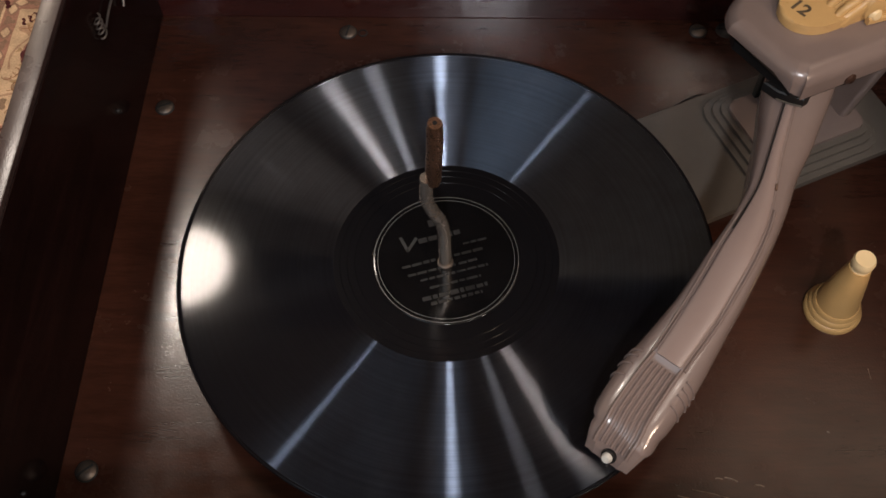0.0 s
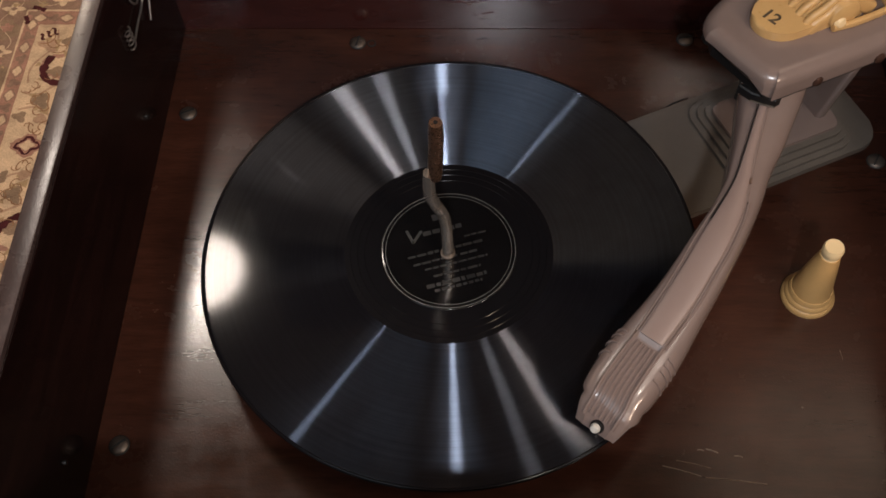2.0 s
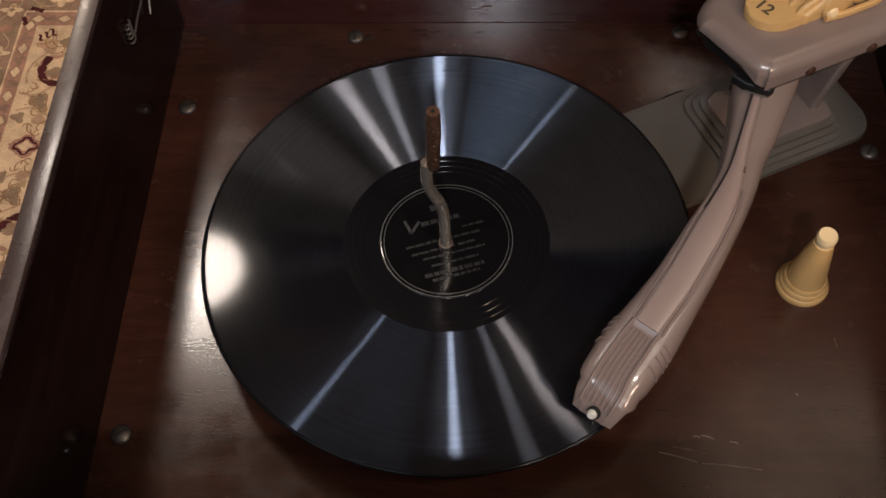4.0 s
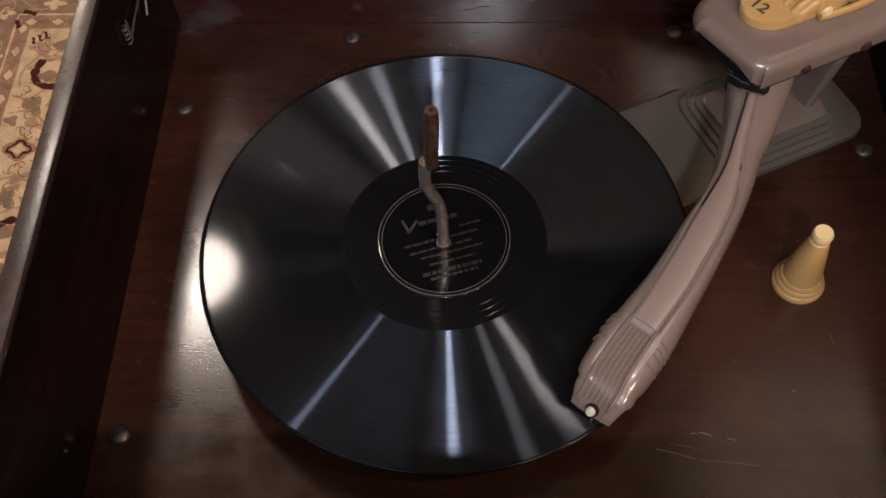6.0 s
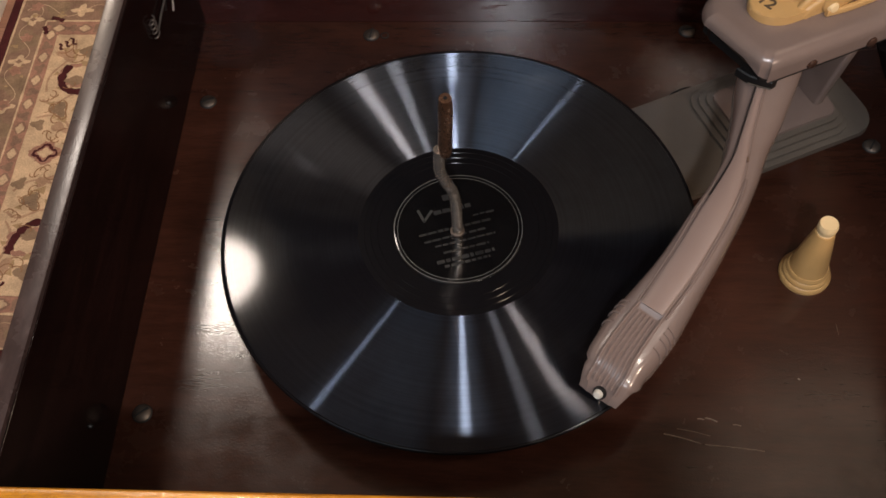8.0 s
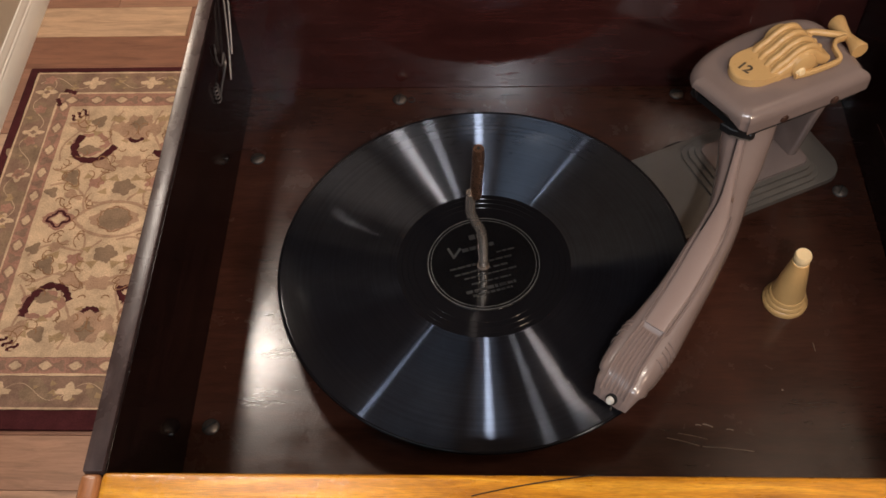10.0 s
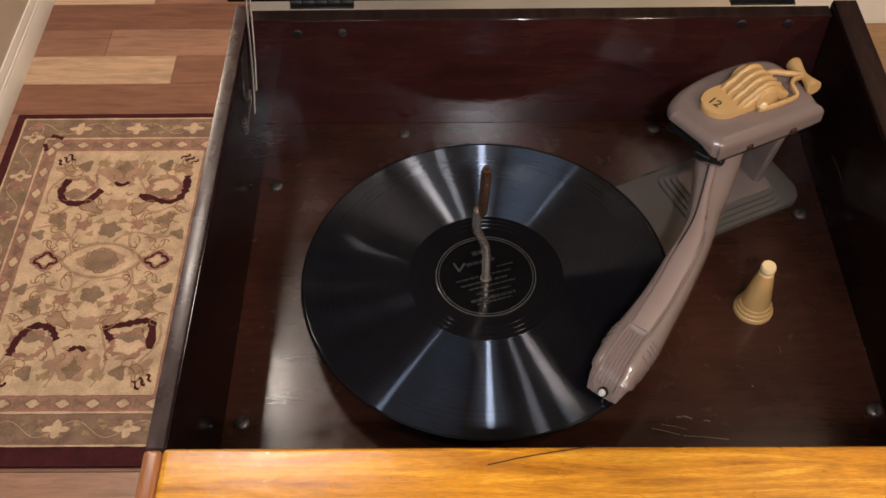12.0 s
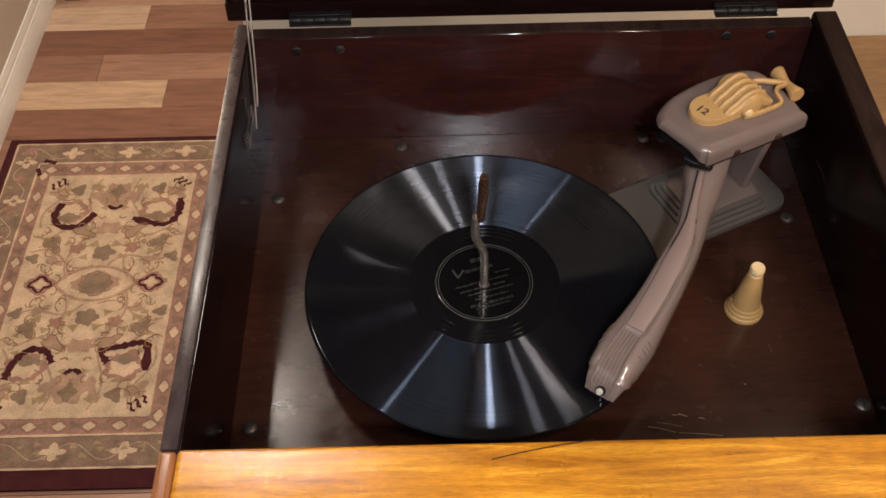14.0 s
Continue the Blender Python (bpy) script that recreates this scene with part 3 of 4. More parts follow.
def scrolls(bm):
    q = random.Random(3)
    for k in range(30):
        x, y = q.uniform(0.02, 0.205), q.uniform(0.03, 0.41)
        a, w, n = q.uniform(0, 6.28), q.uniform(0.018, 0.045), 12
        for sx, sy in SIGNS:
            pts = [(sx * min(0.222, abs(x + w * t / n * math.cos(a + 2.2 * t / n))), 0.015 + sy * min(0.425, abs(y + w * t / n * math.sin(a + 2.2 * t / n)))) for t in range(n + 1)]
            band(pts, 0.0032, 0, ZF + 0.00045, bm)
    for sx, sy in SIGNS:
        band(petal_outline(sx * 0.158, 0.015 + sy * 0.155, 0.030, 0.023, 3, 0.3, sx, n=24), 0.0035, 0, ZF + 0.00045, bm, True)
        band(petal_outline(sx * 0.075, 0.015 + sy * 0.205, 0.036, 0.018, 3, 0.3, sx * 0.6, n=24), 0.0035, 0, ZF + 0.00045, bm, True)
    band(petal_outline(0, 0.018, 0.046, 0.042, 8, 0.03, n=40), 0.003, 0, ZF + 0.00045, bm, True)


motif_layer("scroll_motif", wool("brown_outline_wool", (0.30, 0.17, 0.10)), scrolls)
motif_layer("line_motif", W_IVORY, lines)
motif_layer("leaf_motif", W_GREEN, greens)
motif_layer("vine_motif", W_TAN, tans)
motif_layer("leaflet_motif", wool("olive_tan_wool", (0.42, 0.30, 0.18)), leaves)
motif_layer("rose_motif", W_ROSE, roses)
motif_layer("blossom_motif", W_IVORY, ivories)
motif_layer("stem_motif", W_BROWN, browns)
motif_layer("crescent_motif", W_PLUM, plums)

# ---- sideboard beside the cabinet ----
side = thing("sideboard", (0.90, 0.02, 0), "plain tan oak sideboard against the cream wall", "sideboard")
part("top", block(-0.545, 0.60, -0.30, 0.776, 1.212, 1.240, 0.004), TANWOOD, side)
part("body", block(-0.52, 0.58, -0.27, 0.770, 0.0, 1.2115, 0.003), TANWOOD, side)

# ---- the cabinet ----
cab = thing("radiogram_cabinet", (0, 0, 0), "dark mahogany record player cabinet with a golden front rail", "cabinet")
part("side_panel", block(-0.2190, XL, -0.2085, 0.234, DECK - 0.10, RIM, 0.0010, 2), [RIMWOOD], cab, "worn dark lacquered side panel")
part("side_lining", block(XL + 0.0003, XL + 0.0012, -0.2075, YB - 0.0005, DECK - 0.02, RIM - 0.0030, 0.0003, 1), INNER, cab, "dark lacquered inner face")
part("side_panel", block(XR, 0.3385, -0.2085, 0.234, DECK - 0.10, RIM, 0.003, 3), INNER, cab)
part("back_panel", block(XL, XR, YB, 0.234, DECK - 0.10, RIM - 0.008, 0.001, 1), REDBACK, cab, "red-brown lacquered back panel")
part("side_edge", block(XR + 0.001, 0.3380, -0.2080, 0.2335, RIM - 0.001, RIM + 0.0012, 0.0008, 1), EDGEWOOD, cab, "brown top edge of the side panel")
part("front_rail", block(-0.2075, 0.3425, -0.300, YF - 0.0005, RIM - 0.03, RIM + 0.0005, 0.004, 3), GOLDWOOD, cab, "golden veneered front rail")
part("corner_strip", block(-0.2200, -0.2077, -0.300, -0.2088, RIM - 0.03, RIM - 0.0005, 0.004, 3), CORNERWOOD, cab, "orange-brown rounded corner strip")
part("front_panel", block(-0.2175, 0.3425, -0.298, -0.215, 0.06, RIM - 0.031, 0.002), GOLDWOOD, cab)
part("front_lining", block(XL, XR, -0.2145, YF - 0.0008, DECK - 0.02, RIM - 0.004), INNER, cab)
part("body", block(-0.2175, 0.3425, -0.214, 0.234, 0.06, DECK - 0.101, 0.002), INNER, cab)
part("plinth", block(-0.205, 0.33, -0.28, 0.225, 0.0, 0.059, 0.002), INNER, cab)
part("back_edge", block(XL + 0.0005, XR - 0.0005, YB - 0.0012, 0.2348, RIM - 0.0078, RIM - 0.0058, 0.0006, 1), EDGEWOOD, cab, "worn dark top edge of the back panel")
board = part("motor_board", block(XL - 0.002, XR, YF - 0.004, YB, DECK - 0.018, DECK, 0.0005, 1), MAHOGANY, cab, "scuffed mahogany motor board")
# thin dark split in the veneer of the front rail
part("veneer_split", tube([(-0.004, -0.2215, RIM + 0.0006), (0.018, -0.2165, RIM + 0.0008), (0.040, -0.2125, RIM + 0.0009), (0.063, -0.2090, RIM + 0.0006)], 0.00035, 16, 6), BLACKMETAL, cab, "fine dark split")

# scratches and specks on the board
for x0, y0, x1, y1, w in ((0.130, -0.1215, 0.152, -0.1275, 0.0005), (0.154, -0.1280, 0.189, -0.1315, 0.0005), (0.151, -0.1115, 0.155, -0.1120, 0.0006), (0.156, -0.1108, 0.163, -0.1132, 0.0008), (0.143, -0.1190, 0.153, -0.1212, 0.0003),
                          (0.172, -0.1148, 0.177, -0.1156, 0.0007), (0.138, -0.1180, 0.158, -0.1225, 0.0003), (0.2155, -0.0838, 0.2166, -0.0843, 0.0009), (0.105, -0.163, 0.124, -0.168, 0.0003), (0.245, -0.045, 0.2455, -0.052, 0.0002)):
    part("scratch", tube([(x0, y0, DECK + 0.0001), ((x0 + x1) / 2, (y0 + y1) / 2 + 0.0004, DECK + 0.0001), (x1, y1, DECK + 0.0001)], w * 0.55, 8, 5), SCRATCH, board, "pale scratch in the lacquer")

# dark ragged gap where the lacquer has lifted along the base plate
lift = random.Random(4)
part("lacquer_crack", tube([(0.134 + 0.037 * k / 9, 0.1345 + 0.0205 * k / 9 + lift.uniform(-0.0009, 0.0009), DECK + 0.0001) for k in range(10)], 0.0006, 40, 5, taper=lambda s: 0.5 + 0.5 * math.sin(math.pi * s)), BLACKMETAL, board, "dark ragged crack in the lacquer")
part("hairline", tube([(0.2765, YB - 0.0002, RIM - 0.052), (0.2770, YB - 0.0002, RIM - 0.035), (0.2768, YB - 0.0002, RIM - 0.022)], 0.00018, 8, 5), FAINT, cab, "faint hairline scratch")
part("scuff", tube([(XR + 0.0001, 0.128, DECK + 0.048), (XR + 0.0001, 0.110, DECK + 0.051), (XR + 0.0001, 0.092, DECK + 0.050)], 0.0003, 8, 5), FAINT, cab, "faint scuff mark")


def screw(at, normal="z", r=0.0058, turn=20.0, group="screws of the motor board", label="domed slotted screw in the motor board", mat=SCREWMETAL):
    ob = thing("screw", (0, 0, 0), label, "screw", group)
    ob.matrix_world = pose(*at, 0, 0, turn) if normal == "z" else pose(*at, 90, 0, 0) @ pose(0, 0, 0, 0, 0, turn) if normal == "-y" else pose(*at, 0, 90, 0) @ pose(0, 0, 0, 0, 0, turn)
    f = 1.0 if normal == "z" else 0.45
    part("washer", lathe([(0, -0.001), (r * 1.10, -0.001), (r * 1.10, 0.0006), (r * 0.95, 0.0012), (0, 0.0012)], 28), RUBBER, ob)
    part("head", lathe([(r, 0.0008), (r * 0.98, 0.0008 + 0.0006 * f), (r * 0.8, 0.0008 + 0.0014 * f), (r * 0.45, 0.0008 + 0.0020 * f), (0, 0.0008 + 0.0022 * f)], 28), mat, ob)
    part("slot", block(-r * 0.85, r * 0.85, -r * 0.10, r * 0.10, 0.0008 + 0.0010 * f, 0.0008 + 0.0024 * f), RUBBER, ob)
    return ob


for x, y, a in ((-0.072, 0.207, 80), (-0.191, 0.138, 25), (-0.192, -0.115, 40), (0.174, 0.211, 10), (0.294, 0.099, 60), (0.308, -0.106, 85)):
    screw((x, y, DECK), turn=a)
screw((0.1935, 0.212, DECK), r=0.0065, turn=0, label="black screw head half under the selector cover", mat=BLACKMETAL)
for x, z in ((-0.165, 0.813), (-0.124, 0.814), (0.237, 0.820), (0.279, 0.820)):
    screw((x, YB, z + 0.88), "-y", 0.0042, 30, "screws of the back panel", "dark screw in the cabinet's back panel", SCREWMETAL if x == -0.124 else BLACKMETAL)
for y, z in ((-0.140, 0.740), (0.106, 0.737)):
    screw((XL + 0.0014, y, z + 0.88), "x", 0.0013, 0, "screws of the side panel", "dark screw in the cabinet's side panel", BLACKMETAL)
hole = thing("bolt_hole", (-0.0615, 0.2065, DECK), "small empty hole beside a board screw", "hole")
part("bushing", lathe([(0.0034, -0.001), (0.0034, 0.0006), (0.0026, 0.0008), (0.0024, -0.001)], 20), RUBBER, hole)

# ---- the lid, standing open on two hinges ----
lid = thing("cabinet_lid", (0.057, 0.2505, DECK + 0.124), "dark mahogany cabinet lid standing open on hinges", "lid")
lid.matrix_world = pose(0.057, 0.2505, DECK + 0.1270, -3)
part("board", block(-0.288, 0.285, 0.004, 0.022, 0.0, 0.58, 0.004, 3), INNER, lid)
part("lower_rail", block(-0.288, 0.285, 0.0, 0.0045, 0.0, 0.020, 0.002), INNER, lid)
part("corner_plate", block(-0.280, -0.156, -0.001, 0.0045, 0.0205, 0.57, 0.002), INNER, lid)
part("inner_panel", block(-0.1555, 0.28, 0.0005, 0.0048, 0.0205, 0.57, 0.002), INNER, lid)


def hinge(x):
    h = thing("hinge", (x, 0.2415, RIM - 0.0025), "dark steel butt hinge between cabinet and lid", "hinge", "hinges of the lid")
    n = 5
    for k in range(n):
        w = 0.058 / n
        part("knuckle", lathe([(0, 0), (0.0034, 0), (0.0038, 0.0006), (0.0038, w - 0.0010), (0.0034, w - 0.0004), (0, w - 0.0004)], 16, m=pose(-0.029 + k * w, 0, 0, 0, 90, 0)), BLACKMETAL, h)
    part("leaf", block(-0.029, 0.029, -0.0062, -0.0005, -0.0030, -0.0012, 0.0003, 1), BLACKMETAL, h)
    part("leaf", block(-0.029, 0.029, 0.003, 0.0090, -0.002, 0.0035, 0.0003, 1), BLACKMETAL, h)


hinge(-0.142)
hinge(0.2565)

# the wire lid stay at the side
stay = thing("lid_stay", (0, 0, 0), "bent steel wire lid stay with a coil spring", "lid stay")
X = XL + 0.0038
Z = 0.88
part("rod", tube([(X, 0.163, 0.770 + Z), (X, 0.185, 0.800 + Z), (X - 0.001, 0.215, 0.850 + Z), (X - 0.001, 0.262, 0.93 + Z)], 0.0009, 20, 8), WIRE, stay)
part("rod", tube([(X + 0.0028, 0.174, 0.788 + Z), (X + 0.0028, 0.195, 0.816 + Z), (X + 0.0022, 0.226, 0.866 + Z), (X + 0.0022, 0.270, 0.94 + Z)], 0.0009, 20, 8), WIRE, stay)
part("hook", tube([(X - 0.001, 0.150, 0.820 + Z), (X - 0.001, 0.146, 0.806 + Z), (X, 0.152, 0.797 + Z), (X, 0.162, 0.800 + Z), (X, 0.160, 0.790 + Z), (X, 0.142, 0.788 + Z), (X, 0.130, 0.786 + Z)], 0.0008, 36, 8), WIRE, stay)
coil = [(X + 0.0020 * math.sin(k * 0.9) - 0.0010, 0.126 + 0.0034 * math.cos(k * 0.9), 0.799 + Z - 0.00060 * k) for k in range(26)]
part("coil_spring", tube(coil, 0.0006, 110, 6), WIRE, stay, "thin steel coil spring")

# ---- turntable and record ----
table = thing("turntable", (0.003, 0.004, DECK), "dark round turntable platter on the motor board", "turntable")
part("platter", lathe([(0, 0.008), (0.132, 0.008), (0.1395, 0.010), (0.1415, 0.015), (0.1415, 0.026), (0.140, 0.0285), (0.137, 0.029), (0, 0.029)], 120), plain("dark_platter", (0.02, 0.017, 0.016), 0.4, 0.3), table)
part("platter_hub", lathe([(0, 0.0), (0.03, 0.0), (0.03, 0.0085), (0, 0.0085)], 32), BLACKMETAL, table)
part("platter_mat", lathe([(0, 0.0291), (0.138, 0.0291), (0.139, 0.030), (0.138, 0.0312), (0, 0.0312)], 96), RUBBER, table)

rec = thing("record", (0.0028, 0.0042, DISC), "black shellac twelve-inch record lying on the turntable", "record")
part("disc", lathe([(0.0036, -0.0027), (0.1531, -0.0027), (0.1543, -0.0021), (0.1546, -0.0013), (0.1544, -0.0002), (0.1541, 0.0004), (0.1536, 0.0006), (0.1530, 0.0003), (0.1525, -0.0001), (0.0046, -0.0001), (0.0036, -0.0001)], 180), SMOOTHSHELLAC, rec)
part("groove_band", lathe([(0.0650, -0.00005), (0.0656, 0.0002), (0.0659, 0.0002), (0.085, 0.0002), (0.11, 0.0002), (0.13, 0.0002), (0.1514, 0.0002), (0.1517, 0.0002), (0.1526, -0.00005)], 180), GROOVES, rec, "finely grooved playing surface")
for r in (0.0608, 0.0565, 0.0520):
    part("run_out_groove", lathe([(r, -0.00005), (r + 0.0002, 0.00012), (r + 0.0005, 0.00012), (r + 0.0007, -0.00005)], 120), SMOOTHSHELLAC, rec)
label = part("label", lathe([(0.0038, 0.00012), (0.0380, 0.00012), (0.0384, 0.00012), (0.0400, 0.00022), (0.0422, 0.00022), (0.0426, -0.00005)], 120), LABELBLACK, rec, "black paper label with silver rings")
for r, w in ((0.0392, 0.00022), (0.0414, 0.00034)):
    part("ring", lathe([(r, 0.0001), (r, 0.00034), (r + w, 0.00034), (r + w, 0.0001)], 120), SILVER if w > 0.0002 else DIMSILVER, label, "printed silver ring")


def print_bar(x0, x1, y, h, mat=DIMSILVER):
    bm = block(x0, x1, y - h / 2, y + h / 2, 0.0001, 0.00020)
    bm.transform(Matrix.Rotation(radians(17), 4, "Z"))
    part("print_bar", bm, mat, label, "worn silver printing")


for x0, x1, y, h in ((-0.0125, 0.0125, 0.0150, 0.0040), (-0.004, 0.006, 0.0250, 0.0050), (0.012, 0.026, 0.0065, 0.0014), (-0.026, -0.006, 0.0005, 0.0020), (-0.004, 0.022, 0.0005, 0.0020), (-0.024, 0.004, -0.0055, 0.0016),
                     (0.006, 0.018, -0.0055, 0.0016), (-0.018, 0.022, -0.0105, 0.0016), (-0.014, 0.016, -0.0165, 0.0016), (-0.020, 0.018, -0.0225, 0.0030), (-0.016, 0.014, -0.0265, 0.0022)):
    w0 = x0
    while w0 < x1 - 0.001:
        w1 = min(x1, w0 + rnd.uniform(0.0022, 0.0065))
        print_bar(w0, w1, y + rnd.uniform(-0.0001, 0.0001), h * rnd.uniform(0.75, 1.0))
        w0 = w1 + 0.0009

for a, c in ((-62, -0.0245), (62, -0.0200)):
    bm = block(-0.0052, 0.0052, -0.0009, 0.0009, 0.0001, 0.00022)
    bm.transform(Matrix.Translation((c, 0.0085, 0)) @ Matrix.Rotation(radians(a), 4, "Z"))
    part("emblem_stroke", bm, EMBLEM, label, "worn silver emblem")

# bent changer spindle
spin = thing("spindle", (0.001, 0.001, DISC), "bent steel record changer spindle with a brass tip", "spindle")
part("shaft", tube([(0.0015, 0, -0.004), (0.0015, 0, 0.012), (0.0012, -0.0005, 0.034), (-0.0005, -0.002, 0.048), (-0.0045, -0.003, 0.060), (-0.0068, -0.004, 0.070), (-0.0070, -0.005, 0.080), (-0.0062, -0.006, 0.094)], 0.0035, 48, 16), STEEL, spin)
part("collar", lathe([(0.0034, 0), (0.0046, 0), (0.0046, 0.0012), (0.0036, 0.0016)], 24, at=(0.0015, 0, 0.0003)), SCREWMETAL, spin)
tip = [(-0.0030, -0.0065, 0.091), (-0.0026, -0.0075, 0.105), (-0.0016, -0.0090, 0.122), (-0.0010, -0.0102, 0.143)]
tipm = loft(smooth_path(tip, 10), lambda k, s: [(0.0040 * (1 if abs(s - 0.5) < 0.48 else 0.86) * math.cos(a), 0.0040 * (1 if abs(s - 0.5) < 0.48 else 0.86) * math.sin(a)) for a in [2 * math.pi * q / 18 for q in range(18)]])
latch = part("latch", tipm, BRASS, spin, "worn brass latch")
part("bore", lathe([(0, 0), (0.0011, 0), (0.0011, 0.0004), (0, 0.0004)], 12, m=pose(-0.0010, -0.0103, 0.1432, 5)), BLACKMETAL, latch, "small dark bore")

# ---- reject knob ----
knob = thing("control_knob", (0.2305, -0.0075, DECK), "cream plastic conical control knob on the motor board", "knob")
part("base_ring", lathe([(0, 0), (0.0165, 0), (0.0168, 0.0025), (0.0158, 0.0042), (0.0152, 0.0046), (0.0153, 0.0066), (0.0143, 0.0082), (0.0138, 0.0086), (0.0139, 0.0104), (0.0128, 0.0122), (0, 0.0122)], 48), CREAM, knob)
part("cone", lathe([(0, 0.012), (0.0124, 0.012), (0.0106, 0.024), (0.0083, 0.0395), (0.0062, 0.0513), (0, 0.0513)], 48), CREAM, knob)
part("tip", lathe([(0, 0.0510), (0.0056, 0.0510), (0.0052, 0.0526), (0.0060, 0.0538), (0.0063, 0.0580), (0.0055, 0.0602), (0.0032, 0.0598), (0, 0.0602)], 40), CREAMTOP, knob, "paler worn tip")

# ---- tone arm post: base plate, frame and selector ----
TURNED = 24.9
post = thing("tone_arm_post", (0, 0, DECK), "taupe enamelled tone arm post with stepped base and cover", "tone arm post", turn=TURNED)
plate = part("base_plate", prism(rounded(0.118, 0.322, -0.0225, 0.0640, 0.018, 8), 0.0, 0.005, 0.0015), PLATEGREY, post, "dusty taupe base plate, darkened for the shadow on it")
# the lower steps share the plate's shadow-darkened colour
for k in range(4):
    d = 0.0042 * k
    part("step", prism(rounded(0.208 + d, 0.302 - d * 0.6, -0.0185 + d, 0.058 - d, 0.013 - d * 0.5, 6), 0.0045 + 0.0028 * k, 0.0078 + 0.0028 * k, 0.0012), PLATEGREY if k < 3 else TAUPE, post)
# dark grey stands in for the shade between the arm and the strut
SHADEGREY = plain("shade_grey_casting", (0.040, 0.038, 0.035), 0.5, 0.0, 0.2, 80)
part("pillar", prism(rounded(0.240, 0.256, 0.0200, 0.0400, 0.005, 5), 0.014, 0.1115, 0.001), SHADEGREY, post)
# the strut is a plate that leans forward towards the top
strut = prism(rounded(0.2815, 0.2900, -0.0115, 0.0460, 0.003, 4), 0.012, 0.1115, 0.001)
for v in strut.verts:
    if v.co.y < 0.02:
        v.co.y += 0.0170 * (0.1125 - v.co.z) / 0.10
part("strut", strut, TAUPE, post)
part("web", block(0.2400, 0.2815, 0.0410, 0.0455, 0.014, 0.1115, 0.0008, 1), SHADEGREY, post, "inner web coloured dark for the shade under the cover")
# cover: a rounded casting whose front skirt runs down into the arm
coverline = [(0.1950, -0.0290), (0.2010, -0.0300), (0.2870, -0.0290), (0.2950, -0.0240), (0.2980, 0.0040), (0.2940, 0.0360), (0.2740, 0.0475), (0.2380, 0.0490), (0.2040, 0.0430), (0.1850, 0.0330), (0.1790, 0.0220), (0.1800, 0.0160), (0.1880, -0.0200), (0.1905, -0.0255)]
ring = [(x, y, 0) for x, y in coverline]
coverline = [(v.x, v.y) for v in smooth_path(ring + ring[:1], 56)[:-1]]
cover = dome(coverline, 0.1178, 0.1350, 0.0085)
for v in cover.verts:
    # the skirt is cut away towards the back of the arm side
    if v.co.z < 0.1180:
        v.co.z += 0.0075 * min(1, max(0, (0.215 - v.co.x) / 0.025)) * min(1, max(0, (v.co.y + 0.030) / 0.016))
part("cover", cover, TAUPE, post, "rounded taupe cover")
part("under_frame", prism([(0.250 + (x - 0.250) * 0.92, 0.006 + (y - 0.006) * 0.90) for x, y in coverline], 0.1110, 0.1176), BLACKMETAL, post)
for u in (0.2235, 0.2660):
    part("cover_screw", lathe([(0, 0), (0.0034, 0), (0.0034, 0.001), (0.0022, 0.002), (0, 0.0022)], 20, m=pose(u, -0.0296, 0.1205, 90)), plain("brown_screw", (0.07, 0.035, 0.025), 0.35, 0.4, 0.2, 200), post, "small brown screw")
    part("screw_lug", block(u - 0.0045, u + 0.0045, -0.0292, -0.0225, 0.1145, 0.1185, 0.001, 1), BLACKMETAL, post)
# black clip under the corner of the cover
clip = prism([(0.1870, -0.0080), (0.1955, -0.0080), (0.2045, -0.0265), (0.2000, -0.0275), (0.1905, -0.0170)], 0.1055, 0.1120, 0.0008, 1)
part("black_tab", clip, BLACKMETAL, post)
part("black_tab", tube([(0.1902, -0.0174, 0.1066), (0.1950, -0.0226, 0.1062), (0.2000, -0.0278, 0.1066)], 0.0005, 8, 6), PLATEGREY, post)
part("lever_point", tube([(0.290, -0.012, 0.116), (0.299, -0.0175, 0.116), (0.306, -0.0200, 0.116)], 0.004, 6, 8, taper=lambda s: 1 - 0.8 * s), BLACKMETAL, post)

# selector: a tongue with three ridges, a humped saddle and a spool-shaped handle
sel = thing("size_selector", (-0.0012, 0.0048, DECK), "yellowed ivory plastic record size selector on the cover", "selector", turn=TURNED)
T0 = 0.1352
tongue = []
for k in range(21):
    a = radians(90 + 180 * k / 20)
    tongue.append((0.2190 + 0.0190 * math.cos(a), 0.0036 + 0.0160 * math.sin(a)))
tongue += [(0.245, -0.0125), (0.262, -0.0120), (0.270, -0.0080), (0.271, 0.0180), (0.262, 0.0205), (0.240, 0.0200)]
part("tongue", prism(tongue, T0, T0 + 0.0062, 0.0022, 3), IVORY, sel)
rise = [(0.2245, 0.0040), (0.2300, 0.0082), (0.2360, 0.0115), (0.2420, 0.0165), (0.2500, 0.0190), (0.2575, 0.0165), (0.2640, 0.0110), (0.2720, 0.0055)]
saddle = smooth_path([(u, 0.0040, T0 + h) for u, h in rise], 26)
part("saddle", loft(saddle, lambda q, s: [(x, y) for x, y in rounded(-0.0168, 0.0168, -0.0090, 0.0, 0.0026, 4)]), IVORY, sel)
for k in range(4):
    v = -0.0078 + 0.0076 * k
    ridge = smooth_path([(u, v, T0 + h + (0.0012 if 0.225 < u < 0.260 else -0.0010)) for u, h in rise[:7]], 24)
    part("ridge", loft(ridge, lambda q, s: [(0.0025 * math.cos(a), 0.0025 * math.sin(a) - 0.0002) for a in [2 * math.pi * j / 12 for j in range(12)]]), IVORY, sel)
